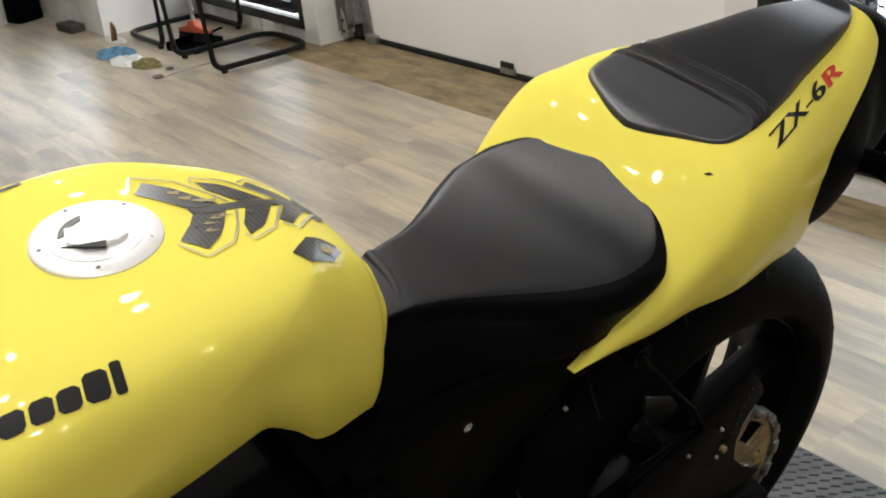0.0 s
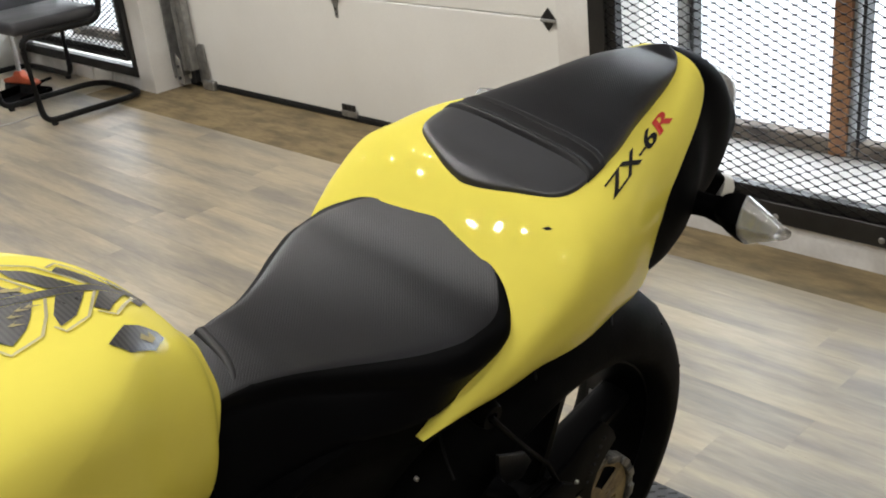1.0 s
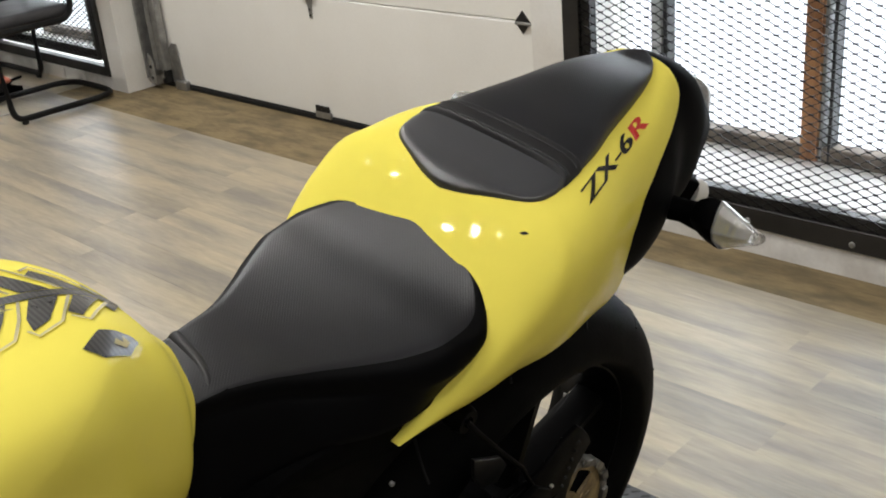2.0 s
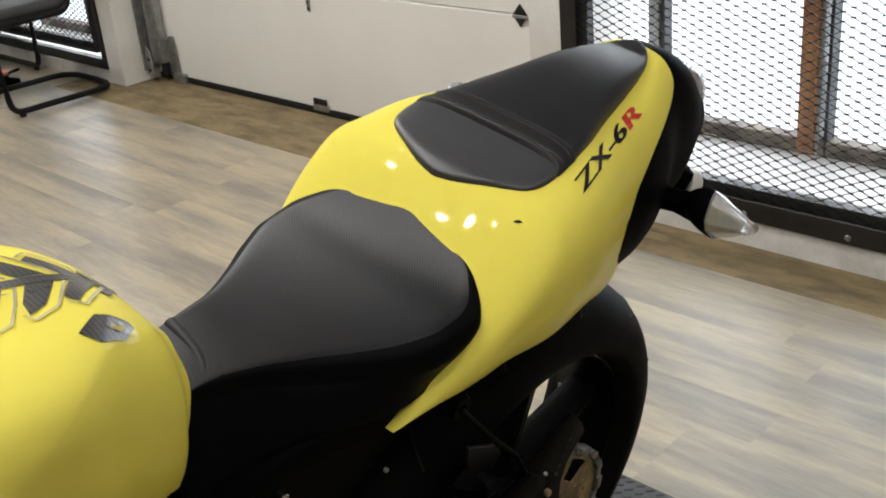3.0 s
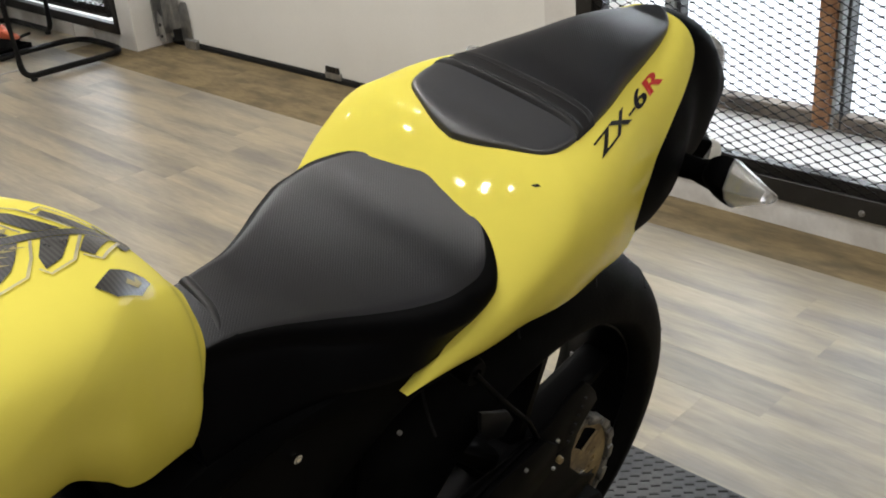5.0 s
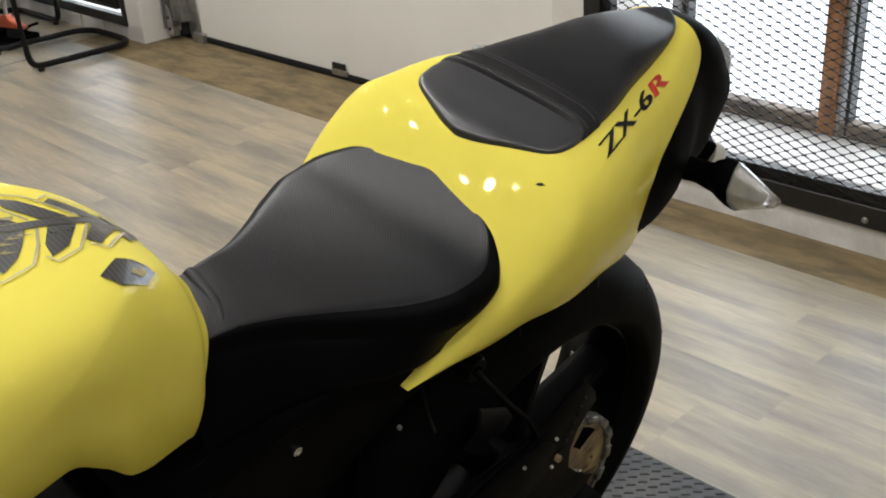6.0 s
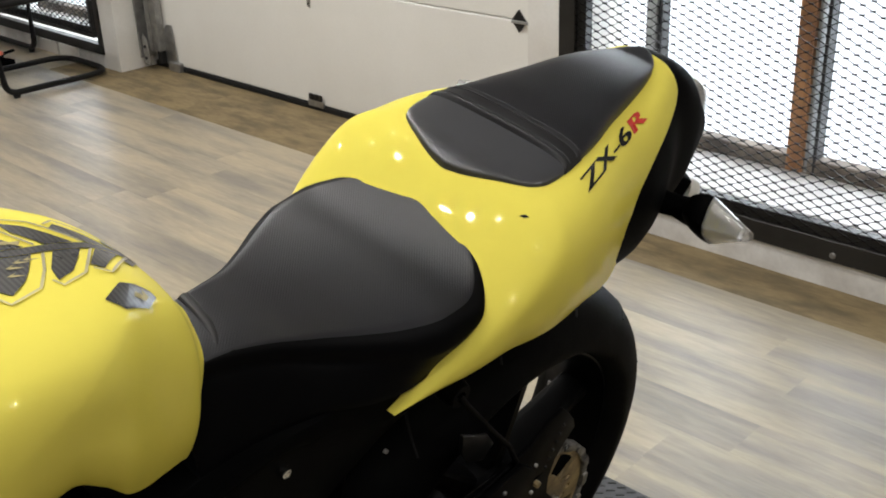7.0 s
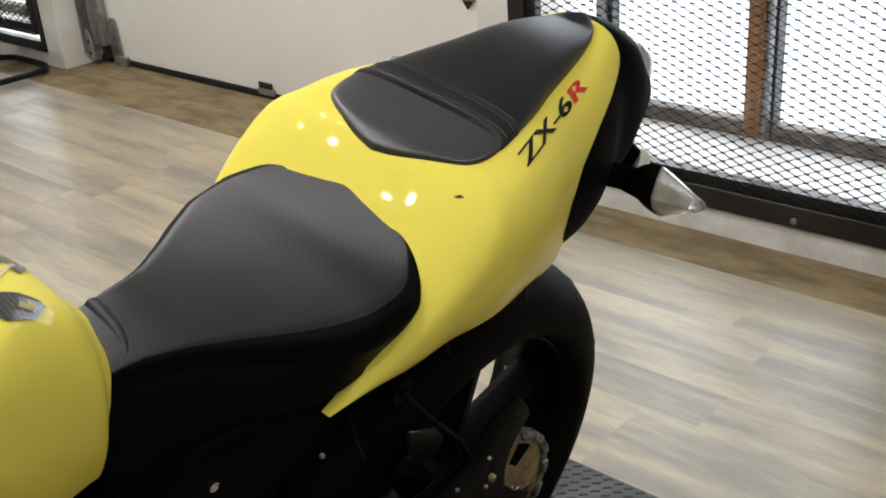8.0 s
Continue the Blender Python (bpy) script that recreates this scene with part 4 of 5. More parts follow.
def cover_at(u, s):
    x = -0.62 + 0.67 * u
    top, low, wide = H_TOP(x), H_LOW(x), H_WIDE(x)
    if s < 0.3:
        return x, wide * s / 0.3, top
    k = (s - 0.3) / 0.7
    return x, wide + 0.006 * math.sin(math.pi * k) - 0.012 * k, top + (low - top) * k


H_IN = curve([(-0.62, 0.0), (-0.44, 0.002), (-0.37, 0.012), (0.05, 0.012)])
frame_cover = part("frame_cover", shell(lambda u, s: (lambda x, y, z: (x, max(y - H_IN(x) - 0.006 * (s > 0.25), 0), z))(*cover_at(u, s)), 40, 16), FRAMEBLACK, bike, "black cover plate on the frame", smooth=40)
H_EDGE = curve([(-0.60, 0.735), (-0.547, 0.755), (-0.504, 0.766), (-0.476, 0.769), (-0.423, 0.763), (-0.351, 0.747), (-0.28, 0.742), (0.05, 0.745)])


def band_at(u, s):
    x = -0.60 + 0.60 * u
    top, low, wide = H_TOP(x) - 0.001, H_EDGE(x), H_WIDE(x) + 0.004 - H_IN(x)
    if s < 0.3:
        return x, wide * s / 0.3, top
    if s > 0.9:
        return x, wide - 0.014 * (s - 0.9) / 0.1, low
    k = (s - 0.3) / 0.6
    return x, wide + 0.003 * math.sin(math.pi * k), top + (low - top) * k


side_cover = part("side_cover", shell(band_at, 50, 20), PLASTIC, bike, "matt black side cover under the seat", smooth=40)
bolt(-0.466, -0.0895, 0.738, 0.0055, frame_cover)
for side in (-1, 1):
    frame_bm = bmesh.new()
    rings = []
    for q in range(17):
        t = q / 16
        x, zc = -1.05 + 0.53 * t, 0.84 - 0.10 * t - 0.33 * t ** 4
        yy = side * (0.10 + 0.05 * math.sin(math.pi * min(1, t * 1.1)) - 0.01 * t)
        h = 0.065 + 0.01 * t
        rings.append([frame_bm.verts.new((x, yy + 0.024 * math.copysign(abs(math.cos(b)) ** 0.4, math.cos(b)), zc + h * math.copysign(abs(math.sin(b)) ** 0.5, math.sin(b)))) for b in [2 * math.pi * (i + 0.5) / 14 for i in range(14)]])
    for m0, m1 in zip(rings, rings[1:]):
        for i in range(14):
            frame_bm.faces.new((m0[i], m0[(i + 1) % 14], m1[(i + 1) % 14], m1[i]))
    frame_bm.faces.new(rings[0]), frame_bm.faces.new(rings[-1])
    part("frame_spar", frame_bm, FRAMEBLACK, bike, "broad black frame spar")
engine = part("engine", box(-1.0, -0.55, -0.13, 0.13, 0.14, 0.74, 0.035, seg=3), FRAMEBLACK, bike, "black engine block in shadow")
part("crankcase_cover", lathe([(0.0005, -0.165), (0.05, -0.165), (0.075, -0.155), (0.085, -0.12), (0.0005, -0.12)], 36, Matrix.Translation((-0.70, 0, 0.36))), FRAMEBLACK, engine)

# footrest brackets
for side in (-1, 1):
    plate = slab([(-0.33, 0.53), (-0.24, 0.585), (-0.16, 0.60), (-0.13, 0.575), (-0.125, 0.535), (-0.17, 0.51), (-0.26, 0.49)], 0.008, Matrix.Translation((0, side * 0.150, 0)), 0.002)
    heel = part("heel_guard", plate, FRAMEBLACK, bike, "black alloy heel guard plate")
    strut = part("footrest_bracket", tube([(-0.276, side * 0.130, 0.752), (-0.262, side * 0.132, 0.733), (-0.215, side * 0.134, 0.675), (-0.172, side * 0.136, 0.625), (-0.145, side * 0.138, 0.578)], 0.003, 10), FRAMEBLACK, bike, "slim black footrest bracket")
    part("mount", lathe([(0.006, side * 0.128), (0.013, side * 0.128), (0.015, side * 0.122), (0.015, side * 0.10), (0.006, side * 0.10)], 24, Matrix.Translation((-0.270, 0, 0.746))), FRAMEBLACK, strut)
    part("rider_peg", tube([(-0.42, side * 0.14, 0.44), (-0.425, side * 0.18, 0.438), (-0.43, side * 0.235, 0.435)], 0.012, 10), FRAMEBLACK, heel)
bolt(-0.122, -0.155, 0.547, 0.0045, bike, GOLDSTEEL)
for bx, by, bz in ((-0.131, -0.155, 0.539), (-0.189, -0.155, 0.577), (-0.135, -0.155, 0.586), (-0.373, -0.126, 0.734)):
    bolt(bx, by, bz, 0.0024, bike, GALV)
guard_plate = part("axle_plate", slab([(-0.26, 0.555), (-0.12, 0.590), (-0.09, 0.612), (-0.066, 0.619), (-0.050, 0.603), (-0.034, 0.584), (-0.026, 0.567), (-0.042, 0.549), (-0.054, 0.528), (-0.058, 0.500), (-0.052, 0.468), (-0.020, 0.432), (0.020, 0.404), (-0.02, 0.386), (-0.26, 0.42)], 0.006, Matrix.Translation((0, -0.132, 0)), 0.002), FRAMEBLACK, bike, "black chain guard plate")
for k in range(1, 7):
    part("rivet", lathe([(0.0004, -0.0025), (0.0018, -0.0020), (0.0024, 0.0), (0.0004, 0.001)], 8, Matrix.Translation((-0.055 - 0.0035 * k, -0.1355, 0.602 - 0.012 * k))), TUBE, guard_plate)
bracket = slab([(-0.215, 0.640), (-0.190, 0.625), (-0.165, 0.612), (-0.150, 0.590), (-0.165, 0.572), (-0.195, 0.585), (-0.210, 0.61)], 0.006, Matrix.Translation((0, -0.10, 0)), 0.0015)
part("hose_bracket", bracket, BLACKSTEEL, bike, "small dull grey hose bracket")
part("shock_absorber", tube([(-0.36, 0, 0.36), (-0.34, 0, 0.5), (-0.33, 0, 0.66)], 0.035, 16), FRAMEBLACK, bike)
part("side_stand", tube([(-0.62, -0.15, 0.26), (-0.64, -0.21, 0.11), (-0.655, -0.253, 0.045)], 0.011, 10), FRAMEBLACK, bike, "black side stand")

# ---- lift platform ----
lift = holder("lift_platform", pose(0, 0, 0), "black checker-plate lift platform with worn yellow edge", "lift platform")
PL = (-1.75, 0.553, -0.114, 0.42)
part("deck", box(PL[0], PL[1], PL[2], PL[3], 0.12, 0.2218, 0.003), TREAD, lift)
part("frame", box(PL[0] + 0.1, PL[1] - 0.12, PL[2] + 0.06, PL[3] - 0.06, 0.0, 0.12), BLACKSTEEL, lift)
studs = bmesh.new()
for i in range(26):
    for j in range(24):
        x, y = 0.540 - 0.020 * i, -0.104 + 0.0215 * j + (0.0107 if i % 2 else 0)
        if y < 0.41:
            box(-0.0019, 0.0019, -0.008, 0.008, 0.2217, 0.2228, bm=studs, m=Matrix.Translation((x, y, 0)) @ pose(0, 0, 0, 0, 0, 42))
part("tread_pattern", studs, TREADDARK, lift)["kind"] = "stuff"
part("edge_strip", box(PL[0], PL[1], PL[2] - 0.042, PL[2] - 0.001, 0.16, 0.214, 0.004), SAFETY, lift, "worn yellow painted edge")
rag = bmesh.new()
bmesh.ops.create_icosphere(rag, subdivisions=4, radius=1)
for v in rag.verts:
    k = 1 + 0.35 * noise.noise(v.co * 1.7) + 0.12 * noise.noise(v.co * 5)
    v.co = Vector((v.co.x * 0.055 * k, v.co.y * 0.045 * k, max(v.co.z, -0.2) * 0.04 * k + 0.008))
rag_ob = part("rag", rag, VINYL)
rag_ob.matrix_basis = pose(0.395, -0.075, 0.2228)
tagged(rag_ob, "crumpled black rag lying on the platform", "rag")

# ---- garage door ----
door = holder("door_1", pose(0, 0, 0), "closed white sectional garage door", "garage door", kind="structure")
for k in range(4):
    part("door_section", box(DOOR, DOOR + 0.05, 1.45, 4.35, 0.03 + 0.54 * k, 0.03 + 0.54 * (k + 1) - 0.004, 0.004), DOORPAINT, door, smooth=0)
part("bottom_seal", box(DOOR - 0.006, DOOR + 0.05, 1.45, 4.28, 0.0, 0.03, 0.006), RUBBERSEAL, door, "black rubber bottom seal")


def hinge(y, z):
    """A tapering leaf screwed below the joint, with a knuckle and its pin across the joint."""
    leaf = slab([(-0.030, 0.045), (0.030, 0.045), (0.026, 0.0), (0.012, -0.045), (0.008, -0.095), (-0.008, -0.095), (-0.012, -0.045), (-0.026, 0.0)], 0.005, pose(DOOR - 0.0035, y, z, 0, 0, 90), 0.001)
    h = part("hinge", leaf, GALV, door, "small galvanised hinge")
    part("pin", tube([(DOOR - 0.016, y - 0.036, z), (DOOR - 0.016, y + 0.036, z)], 0.009, 10), BLACKSTEEL, h)
    for dz in (0.03, -0.055, -0.08):
        part("screw", lathe([(0.0005, -0.003), (0.004, -0.003), (0.0055, 0.0), (0.0055, 0.001), (0.0005, 0.001)], 8, pose(DOOR - 0.006, y, z + dz, 0, 0, -90)), BLACKSTEEL, h)


def roller(y, z):
    """An end hinge with the roller that runs in the track."""
    leaf = slab([(-0.035, 0.0), (0.0, 0.042), (0.032, 0.006), (0.030, -0.006), (0.0, -0.042)], 0.006, pose(DOOR - 0.004, y, z, 0, 0, 90), 0.001)
    h = part("end_hinge", leaf, BLACKSTEEL, door, "dark end hinge with a roller")
    part("roller_stem", tube([(DOOR - 0.02, y + 0.02, z), (DOOR - 0.02, y - 0.07, z)], 0.006, 10), GALV, h)


for zz in (0.568, 1.108, 1.648):
    hinge(2.94, zz)
    roller(1.725, zz)
foot = part("corner_bracket", box(DOOR - 0.014, DOOR, 2.885, 2.99, 0.020, 0.050, 0.002), GALV, door, "small galvanised foot bracket")
for k in range(3):
    part("lug", box(DOOR - 0.016, DOOR - 0.006, 2.893 + 0.032 * k, 2.918 + 0.032 * k, 0.050, 0.078, 0.002), BLACKSTEEL, foot)
part("corner_bracket", box(DOOR - 0.03, DOOR, 4.02, 4.12, 0.0, 0.05, 0.004), GALV, door)
rail = tagged(part("door_track", box(DOOR - 0.052, DOOR - 0.046, 4.150, 4.205, 0.10, 2.2, 0.002), GALV), "galvanised vertical door track", "door track", kind="structure")
part("track_side", box(DOOR - 0.046, DOOR - 0.012, 4.150, 4.154, 0.10, 2.2), GALV, rail)
part("track_lip", box(DOOR - 0.075, DOOR - 0.053, 4.201, 4.205, 0.10, 2.2), GALV, rail)
part("track_seal", box(DOOR - 0.040, DOOR - 0.004, 4.160, 4.200, 0.03, 2.2, 0.004), RUBBERSEAL, rail, "black rubber edge seal")
part("angle_strip", box(DOOR - 0.10, DOOR - 0.006, 4.262, 4.268, 0.06, 2.2), GALV, rail, "galvanised wall angle")
part("track_bracket", slab([(-0.055, 0.0), (0.045, 0.0), (0.040, 0.18), (0.004, 0.21), (-0.040, 0.21)], 0.004, pose(DOOR - 0.010, 4.115, 0.03, 0, 0, 90), 0.001), GALV, rail, "galvanised cover plate at the track foot")
flag = part("flag_bracket", slab([(-0.045, 0.0), (0.045, 0.0), (0.05, 0.10), (0.02, 0.16), (-0.03, 0.13)], 0.005, pose(DOOR - 0.088, 4.222, 0.035, 0, 0, 80), 0.001), GALV, rail, "galvanised angle bracket")
for dz in (0.03, 0.09):
    part("bolt", lathe([(0.0005, -0.006), (0.008, -0.006), (0.009, 0.0), (0.0005, 0.0)], 6, pose(DOOR - 0.092, 4.222, 0.035 + dz, 0, 0, -90)), BLACKSTEEL, flag)


# ---- windows with expanded-metal screens ----
def screen(name, y0, y1, z0, z1, label, f=0.088):
    w = holder(name, pose(0, 0, 0), label, "window", kind="structure")
    x0, x1 = WALL - 0.002, WALL + 0.034
    for nm, b in (("frame_bottom", (y0, y1, z0, z0 + f)), ("frame_top", (y0, y1, z1 - f, z1)), ("frame_side", (y0, y0 + f, z0 + f, z1 - f)), ("frame_side", (y1 - f, y1, z0 + f, z1 - f))):
        part(nm, box(x0, x1, *b, 0.002), BLACKSTEEL, w)
    bar = f - 0.036
    part("clamp_bar", box(x0 - 0.012, x0 - 0.0005, y0, y1, z0, z0 + bar, 0.002), BLACKSTEEL, w)
    for ya, yb in ((y0, y0 + bar), (y1 - bar, y1)):
        part("clamp_bar", box(x0 - 0.012, x0 - 0.0005, ya, yb, z0 + bar, z1, 0.002), BLACKSTEEL, w)
    a0, a1, b0, b1 = y0 + bar - 0.004, y1 - bar + 0.004, z0 + bar - 0.004, z1 - f + 0.01
    dy, dz = 0.057, 0.0265
    mesh = bmesh.new()
    W, H = a1 - a0, b1 - b0
    slope = dz / dy
    for sgn in (1, -1):
        c = -math.ceil(W * slope / dz) * dz if sgn > 0 else 0.0
        top = H if sgn > 0 else H + W * slope
        while c < top:
            pts = []
            for y, z in ((0, c), (W, c + sgn * slope * W)):
                pts.append([y, z])
            (ya, za), (yb, zb) = pts
            lo, hi = 0.0, 1.0
            for bound, up in ((0.0, True), (H, False)):
                fa, fb = za - bound, zb - bound
                if not up:
                    fa, fb = -fa, -fb
                if fa < 0 and fb < 0:
                    lo, hi = 1, 0
                elif fa < 0:
                    lo = max(lo, fa / (fa - fb))
                elif fb < 0:
                    hi = min(hi, fa / (fa - fb))
            if hi - lo > 0.002:
                p = Vector((0, a0 + W * lo, b0 + za + (zb - za) * lo))
                q = Vector((0, a0 + W * hi, b0 + za + (zb - za) * hi))
                d = (q - p).normalized()
                nrm = Vector((0, -d.z, d.y)) * 0.00085
                v = [mesh.verts.new(Vector((WALL - 0.0075 + xx, 0, 0)) + e + nrm * s) for e in (p, q) for xx, s in ((-0.0022 * sgn, -1), (0.0035 - 0.0022 * sgn, -1), (0.0035 - 0.0022 * sgn, 1), (-0.0022 * sgn, 1))]
                for i in range(4):
                    mesh.faces.new((v[i], v[(i + 1) % 4], v[4 + (i + 1) % 4], v[4 + i]))
            c += dz
    for i in range(int(W / dy * 2) + 1):
        for j in range(int(H / dz * 2) + 1):
            y, z = a0 + i * dy / 2, b0 + j * dz / 2
            if (i + j) % 2 == 0 and a0 < y < a1 and b0 < z < min(b1, 1.2):
                box(WALL - 0.0105, WALL - 0.0035, y - 0.0062, y + 0.0062, z - 0.0021, z + 0.0021, bm=mesh)
    part("expanded_mesh", mesh, MESHBLACK, w, "black expanded-metal mesh", smooth=0)["kind"] = "stuff"
    return w


win = screen("window_1", -0.010, 1.370, 0.088, 2.25, "window behind a black expanded-metal mesh screen", 0.102)
for yy in (0.034, 0.361, 0.688, 1.015, 1.342):
    bolt_ob = lathe([(0.0005, -0.005), (0.007, -0.005), (0.010, -0.001), (0.010, 0.002), (0.0005, 0.002)], 12, Matrix.Translation((WALL - 0.0145, yy, 0.110)) @ pose(0, 0, 0, 0, 0, -90))
    part("bolt", bolt_ob, GALV, win)
win2 = screen("window_2", 4.508, 5.72, 0.155, 2.18, "second window behind a black expanded-metal mesh screen", 0.052)
for nm, bb in (("outer_frame", (4.440, 5.796, 0.072, 0.124)), ("outer_frame", (4.440, 4.478, 0.124, 2.25)), ("outer_frame", (5.748, 5.796, 0.124, 2.25))):
    part(nm, box(WALL - 0.010, WALL + 0.030, *bb, 0.002), BLACKSTEEL, win2)
for y0, y1 in ((4.72, 4.93), (4.945, 5.30)):
    tagged(part("skirting_board", box(WALL - 0.016, WALL - 0.002, y0, y1, 0.0, 0.070, 0.002), WHITEPAINT), "white board standing below the window", "board")
win3 = holder("window_3", pose(0, 0, 0), "window in a black frame above a low wall", "window", kind="structure")
for nm, bb in (("frame_bottom", (6.14, 9.0, 0.305, 0.37)), ("frame_side", (6.14, 6.20, 0.37, 2.2)), ("frame_side", (7.5, 7.56, 0.37, 2.2))):
    part(nm, box(1.30, 1.34, *bb, 0.002), BLACKSTEEL, win3)
part("pane", box(1.345, 1.349, 6.2, 9.0, 0.37, 2.2), PANE, win3, smooth=0).visible_shadow = False
case = tagged(part("black_case", box(-0.10, 0.10, -0.16, 0.16, 0.0, 0.42, 0.02, m=pose(1.12, 6.95, 0, 0, 0, 12), seg=2), PLASTIC), "black case standing on the floor", "case")
part("tag", box(-0.106, -0.101, 0.05, 0.09, 0.06, 0.13, m=pose(1.12, 6.95, 0, 0, 0, 12)), WHITEPAINT, case)
tagged(part("wood_block", box(-0.05, 0.05, -0.11, 0.11, 0, 0.05, 0.004, m=pose(1.225, 6.20, 0, 0, 0, 5)), DARKBLOCK), "small dark wooden block on the floor", "block")
bucket = lathe([(0.0005, 0.0), (0.13, 0.0), (0.16, 0.30), (0.165, 0.31), (0.155, 0.31), (0.125, 0.02), (0.0005, 0.02)], 28, Matrix.Translation((0.92, 7.0, 0)) @ pose(0, 0, 0, 90, 0, 0))
tagged(part("bucket", bucket, KNEE), "pale grey plastic bucket on the floor", "bucket")


def glazing(w, y0, y1, low, posts):
    part("sill", box(WALL + 0.036, 2.36, y0, y1, 0.06, low, 0.004), KNEE, w, "scuffed white inner sill")
    part("bottom_rail", box(2.30, 2.36, y0, y1, low + 0.001, low + 0.052, 0.004), DIRTWOOD, w, "dirty wooden bottom rail")
    for p0, p1, lean, mtl, lab in posts:
        part("mullion", box(2.303 - lean, 2.355, p0, p1, low + 0.004, 2.3, 0.003), mtl, w, lab)
    pane = part("pane", box(2.36, 2.364, y0, y1, 0.06, 2.3), PANE, w, smooth=0)
    pane.visible_shadow = False


glazing(win, -0.05, 1.43, 0.192, [(0.648, 0.704, 0.012, WOODPOST, "orange-brown wooden post"), (0.632, 0.645, 0.004, GALV, "pale metal channel"), (0.606, 0.618, 0.004, BLACKSTEEL, "dark metal channel"), (1.205, 1.222, 0.0, BLACKSTEEL, ""), (1.226, 1.270, 0.0, GALV, "pale metal post"), (-0.05, -0.01, 0.0, WHITEPAINT, ""), (1.39, 1.43, 0.0, WHITEPAINT, "")])
glazing(win2, 4.36, 5.84, 0.10, [(4.36, 4.40, 0.0, WHITEPAINT, ""), (5.05, 5.10, 0.0, WHITEPAINT, ""), (5.80, 5.84, 0.0, WHITEPAINT, "")])
wall("wall_outer_low", WALL + 0.27, 2.40, -0.3, 1.6, -0.1, 0.06, KNEE, "low outer wall below the window")
wall("wall_outer_low_north", WALL + 0.27, 2.40, 4.2, 6.0, -0.1, 0.06, KNEE, "low outer wall below the window")
wall("wall_outer_head", WALL + 0.27, 2.40, -0.3, 1.6, 2.3, TOP)
wall("wall_outer_side", WALL + 0.27, 2.40, -5, -0.05, 0, TOP)


# ---- chairs, broom, cloths ----
def soft_loop(pts):
    out = []
    n = len(pts)
    for i in range(n):
        a, b, c = Vector(pts[i - 1]), Vector(pts[i]), Vector(pts[(i + 1) % n])
        r = 0.225 if b.x > 0.5 and b.z < 0.1 else 0.065
        k = min(r, (a - b).length * 0.49, (c - b).length * 0.49)
        p, q = b + (a - b).normalized() * k, b + (c - b).normalized() * k
        for s in range(7):
            t = s / 6
            out.append((1 - t) ** 2 * p + 2 * t * (1 - t) * b + t * t * q)
    return out


def chair(m, label):
    ch = holder("cantilever_chair", m, label, "chair", "black tube chairs")
    w = 0.495
    fr = [(0.575, w / 2, 0.027), (0.56, 0.0, 0.027), (0.0, 0.0, 0.027), (-0.02, 0.0, 0.45), (0.40, 0.0, 0.45), (0.47, 0.0, 0.85), (0.47, w, 0.85), (0.40, w, 0.45), (-0.02, w, 0.45), (0.0, w, 0.027), (0.56, w, 0.027)]
    part("tube_frame", tube(soft_loop(fr), 0.0155, 10, closed=True), TUBE, ch)
    part("seat", box(-0.04, 0.42, 0.02, w - 0.02, 0.455, 0.52, 0.024, seg=3), VINYL, ch)
    part("backrest", box(0.455, 0.485, 0.03, w - 0.03, 0.58, 0.84, 0.012, seg=3), VINYL, ch)
    for y in (0.0, w):
        part("glide", box(0.035, 0.062, y - 0.013, y + 0.013, 0.0, 0.020, 0.003), RUBBERSEAL, ch)
    return ch


first = chair(pose(1.335, 4.292, 0), "black tubular cantilever chair with black seat")
copy_thing(first, pose(1.885, 5.085, 0, 0, 0, 90))

broom = holder("broom", pose(1.60, 5.10, 0, 0, 0, 14), "orange-red brush with a grey handle standing by the chairs", "broom")
head = slab([(-0.135, 0.055), (0.135, 0.055), (0.130, 0.075), (0.040, 0.098), (0.022, 0.125), (-0.022, 0.125), (-0.040, 0.098), (-0.130, 0.075)], 0.045, pose(0, 0, 0, 0, 0, 90), 0.006)
part("head", head, RED, broom, "orange-red plastic brush head")
tuft = bmesh.new()
for i in range(26):
    for j in range(3):
        x, y = (j - 1) * 0.013, -0.128 + 0.0102 * i
        tube([(x, y, 0.056), (x * 1.4, y * 1.03, 0.028), (x * 1.9, y * 1.06, 0.001)], 0.0042, 5, bm=tuft)
part("bristles", tuft, RUBBERSEAL, broom, "dark bristles")["kind"] = "stuff"
part("handle", tube([(0.0, 0.0, 0.11), (0.012, 0.004, 0.6), (0.025, 0.008, 1.25)], 0.012, 10), GREYPL, broom, "pale grey broom handle")
pan = holder("dustpan", pose(1.53, 4.96, 0, 0, 0, 14), "black plastic dustpan on the floor", "dustpan")
tray = bmesh.new()
box(-0.11, 0.10, -0.13, 0.13, 0.0, 0.006, 0.002, bm=tray)
for b in ((-0.11, 0.10, -0.13, -0.122), (-0.11, 0.10, 0.122, 0.13), (0.092, 0.10, -0.122, 0.122)):
    box(*b, 0.004, 0.05, 0.003, bm=tray)
part("tray", tray, PLASTIC, pan)
part("grip", tube([(0.09, 0.0, 0.045), (0.14, 0.0, 0.06), (0.20, 0.0, 0.062)], 0.012, 8, flat=0.7), PLASTIC, pan)


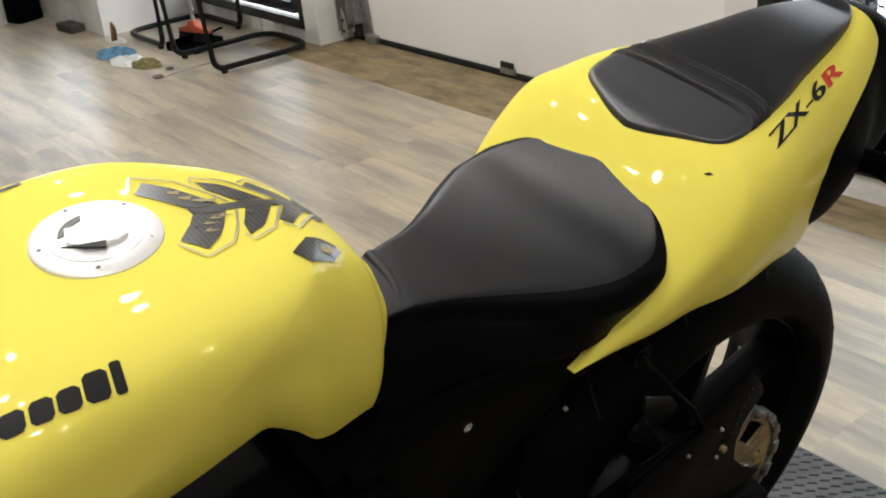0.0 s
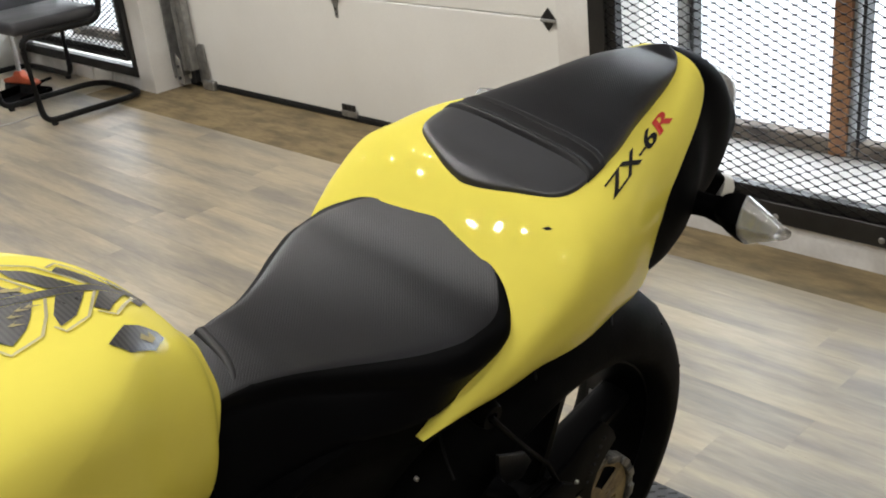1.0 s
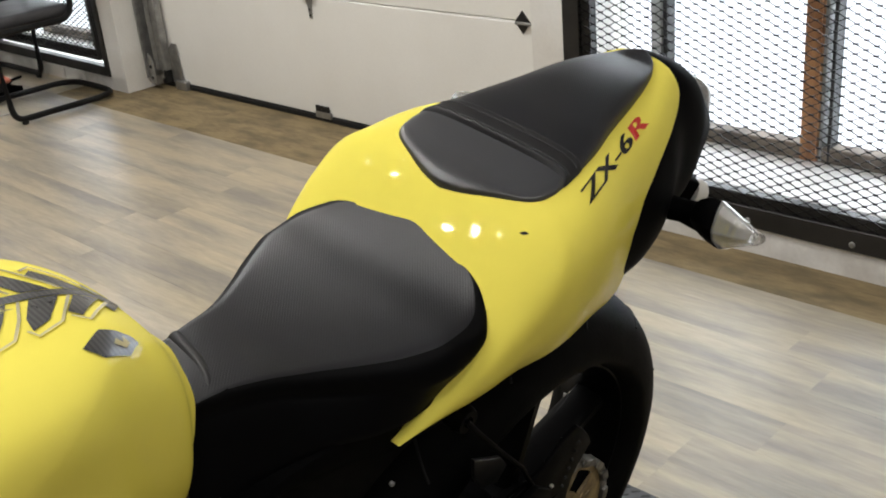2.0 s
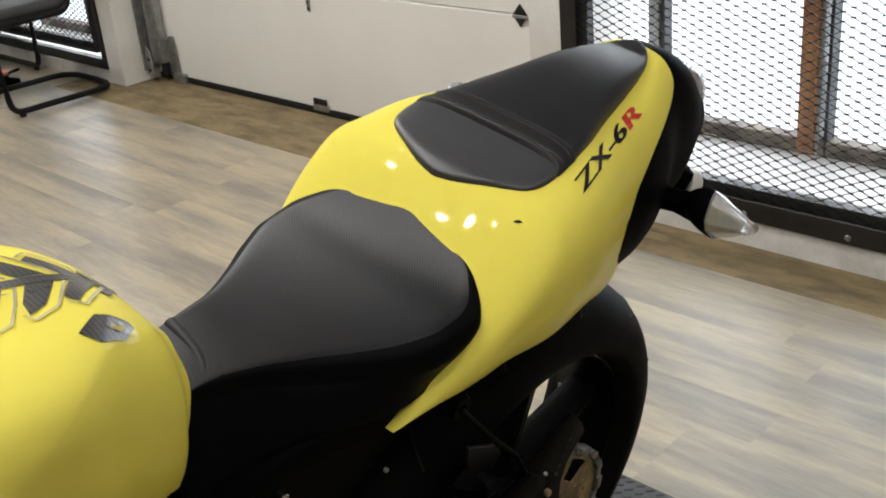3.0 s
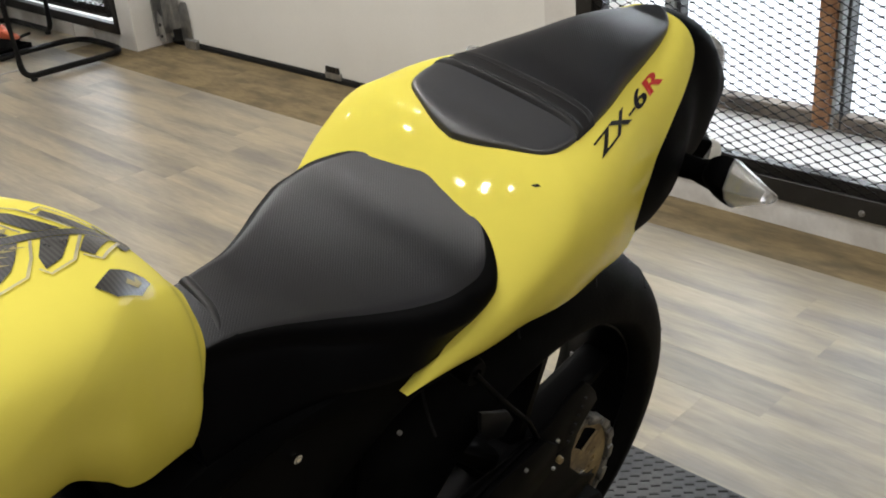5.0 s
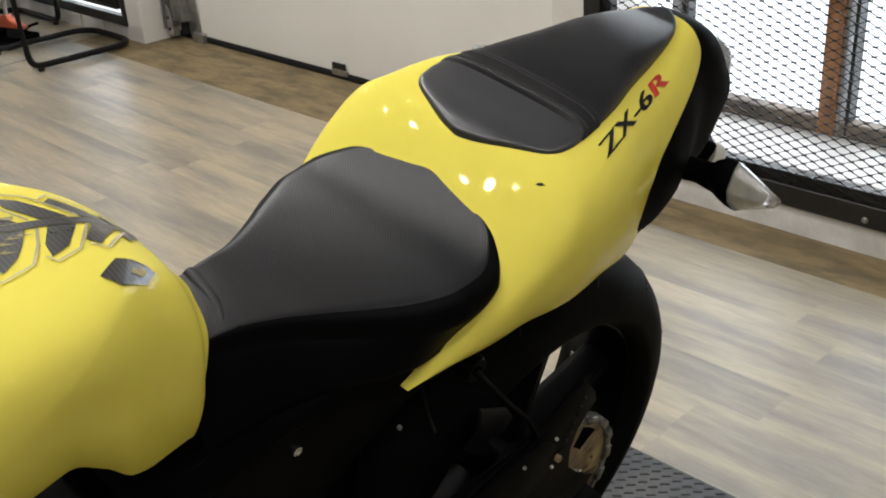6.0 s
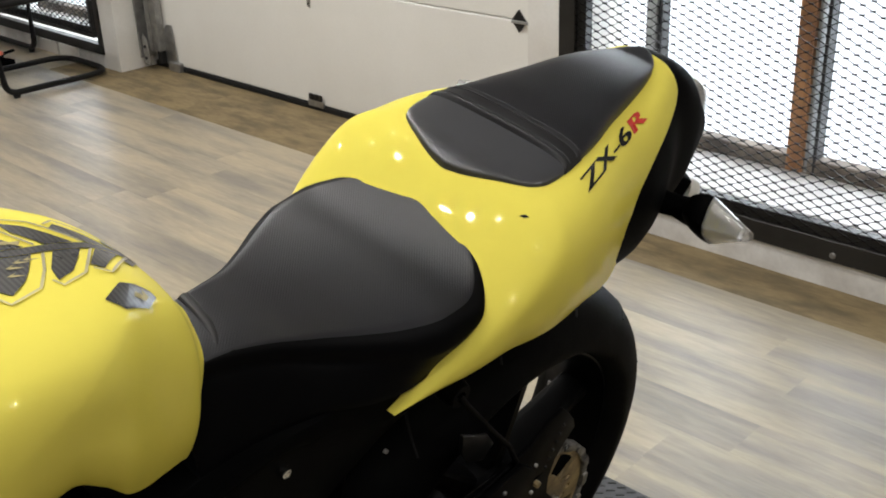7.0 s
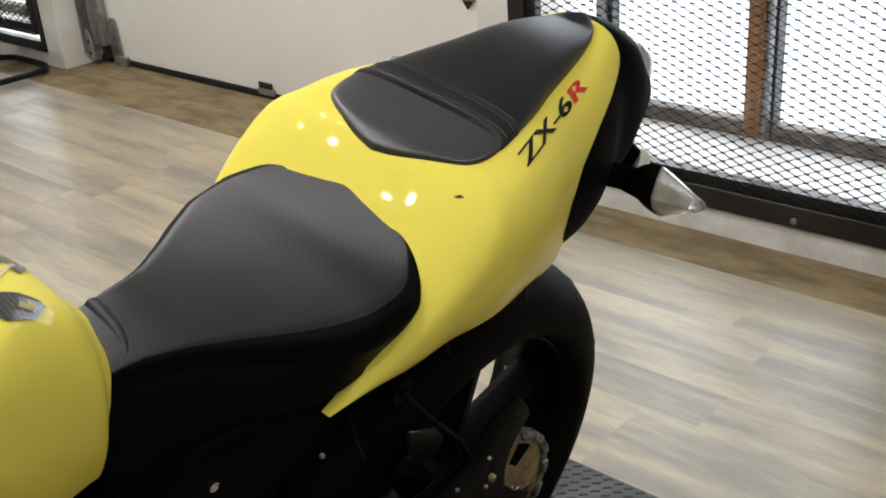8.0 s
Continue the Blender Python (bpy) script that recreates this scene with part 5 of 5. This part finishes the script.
def cloth(x, y, rx, ry, h, material, label, seed):
    bm = bmesh.new()
    bmesh.ops.create_grid(bm, x_segments=26, y_segments=26, size=1)
    for v in bm.verts:
        a, r = math.atan2(v.co.y, v.co.x), max(abs(v.co.x), abs(v.co.y))
        k = 1 + 0.25 * noise.noise(Vector((math.cos(a) * 1.5, math.sin(a) * 1.5, seed)))
        z = h * (0.25 + 0.75 * abs(noise.noise(Vector((v.co.x * 2.2, v.co.y * 2.2, seed + 7))))) * (1 - r ** 4) + 0.004
        rr = math.hypot(v.co.x, v.co.y) or 1
        v.co = Vector((v.co.x / rr * r * rx * k, v.co.y / rr * r * ry * k, z))
    ext = bmesh.ops.extrude_face_region(bm, geom=bm.faces[:])
    bmesh.ops.translate(bm, vec=(0, 0, -0.003), verts=[e for e in ext["geom"] if isinstance(e, bmesh.types.BMVert)])
    ob = part("cloth", bm, material, None)
    ob.matrix_basis = pose(x, y, 0)
    return tagged(ob, label, "cloth", "cloths on the floor")


cloth(1.18, 5.29, 0.11, 0.16, 0.045, BLUECLOTH, "crumpled blue cloth on the floor", 1.0)
cloth(1.15, 5.04, 0.09, 0.15, 0.035, WHITECLOTH, "crumpled white cloth on the floor", 2.0)
cloth(1.19, 4.885, 0.08, 0.125, 0.045, OLIVECLOTH, "crumpled olive cloth on the floor", 3.0)

leaf = bmesh.new()
for k in range(7):
    a = radians(-60 + 28 * k)
    p = [Vector((0.020 * math.sin(a) * t + 0.010 * t, 0.095 * math.sin(a) * t, 0.020 + 0.105 * math.cos(a * 0.6) * t)) for t in (0.0, 0.5, 1.0)]
    tube(p, lambda t: 0.017 * (1 - 0.75 * t) + 0.001, 6, bm=leaf, flat=0.3)
dry = part("dry_leaf", leaf, RUST)
dry.matrix_basis = pose(1.27, 5.55, 0)
tagged(dry, "curled brown dry leaf against the wall", "leaf")
cloth(1.30, 5.62, 0.05, 0.13, 0.04, WHITECLOTH, "small white paper scrap on the floor", 5.0)

cord = tube([(1.13, 4.53, 0.004), (1.22, 4.55, 0.004), (1.30, 4.545, 0.004), (1.38, 4.56, 0.004), (1.46, 4.54, 0.004)], 0.0035, 8)
tagged(part("cord", cord, GREYPL), "thin grey cord lying on the floor", "cord")
for x, y, k in ((1.235, 4.665, 0.022), (1.125, 4.56, 0.03)):
    bit = bmesh.new()
    bmesh.ops.create_icosphere(bit, subdivisions=2, radius=1)
    for v in bit.verts:
        q = 1 + 0.4 * noise.noise(v.co * 2 + Vector((x * 9, 0, 0)))
        v.co = Vector((v.co.x * k * q, v.co.y * k * 1.3 * q, max(v.co.z, -0.5) * k * 0.35 * q + k * 0.18))
    ob = part("dirt_clump", bit, DIRTWOOD)
    ob.matrix_basis = pose(x, y, 0)
    tagged(ob, "small dark scrap of dirt on the floor", "dirt", "dirt clumps")

# ---- floor boards ----
PITCH, LENGTH = 0.14, 1.22
meshes = {}
rng = random.Random(4)
rest = {0: bmesh.new(), 1: bmesh.new()}
count = 0
L, W = LENGTH - 0.0002, PITCH - 0.0002
for i in range(-106, 9):
    x0 = 0.915 + PITCH * i
    shift = rng.random() * LENGTH if x0 < 1.74 else 0.55
    y = -9.4 - shift
    while y < 14:
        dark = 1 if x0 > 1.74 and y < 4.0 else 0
        if x0 > -0.2 and -0.9 < y < 5.0 and count < 290:
            if dark not in meshes:
                b = box(0, W, 0, L, -0.003, 0.0, 0.00012)
                meshes[dark] = bpy.data.meshes.new("plank")
                b.to_mesh(meshes[dark])
                b.free()
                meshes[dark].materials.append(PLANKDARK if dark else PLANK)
            ob = new("plank", meshes[dark])
            ob.location = (x0, y, 0)
            ob.parent = floor_base
            count += 1
        else:
            far = rest[dark]
            y0, y1, x1 = max(y, -10), min(y + L, 14), min(x0 + W, WALL + 0.26)
            far.faces.new([far.verts.new(p) for p in ((x0, y0, 0), (x1, y0, 0), (x1, y1, 0), (x0, y1, 0))])
        y += LENGTH
for dark, bm in rest.items():
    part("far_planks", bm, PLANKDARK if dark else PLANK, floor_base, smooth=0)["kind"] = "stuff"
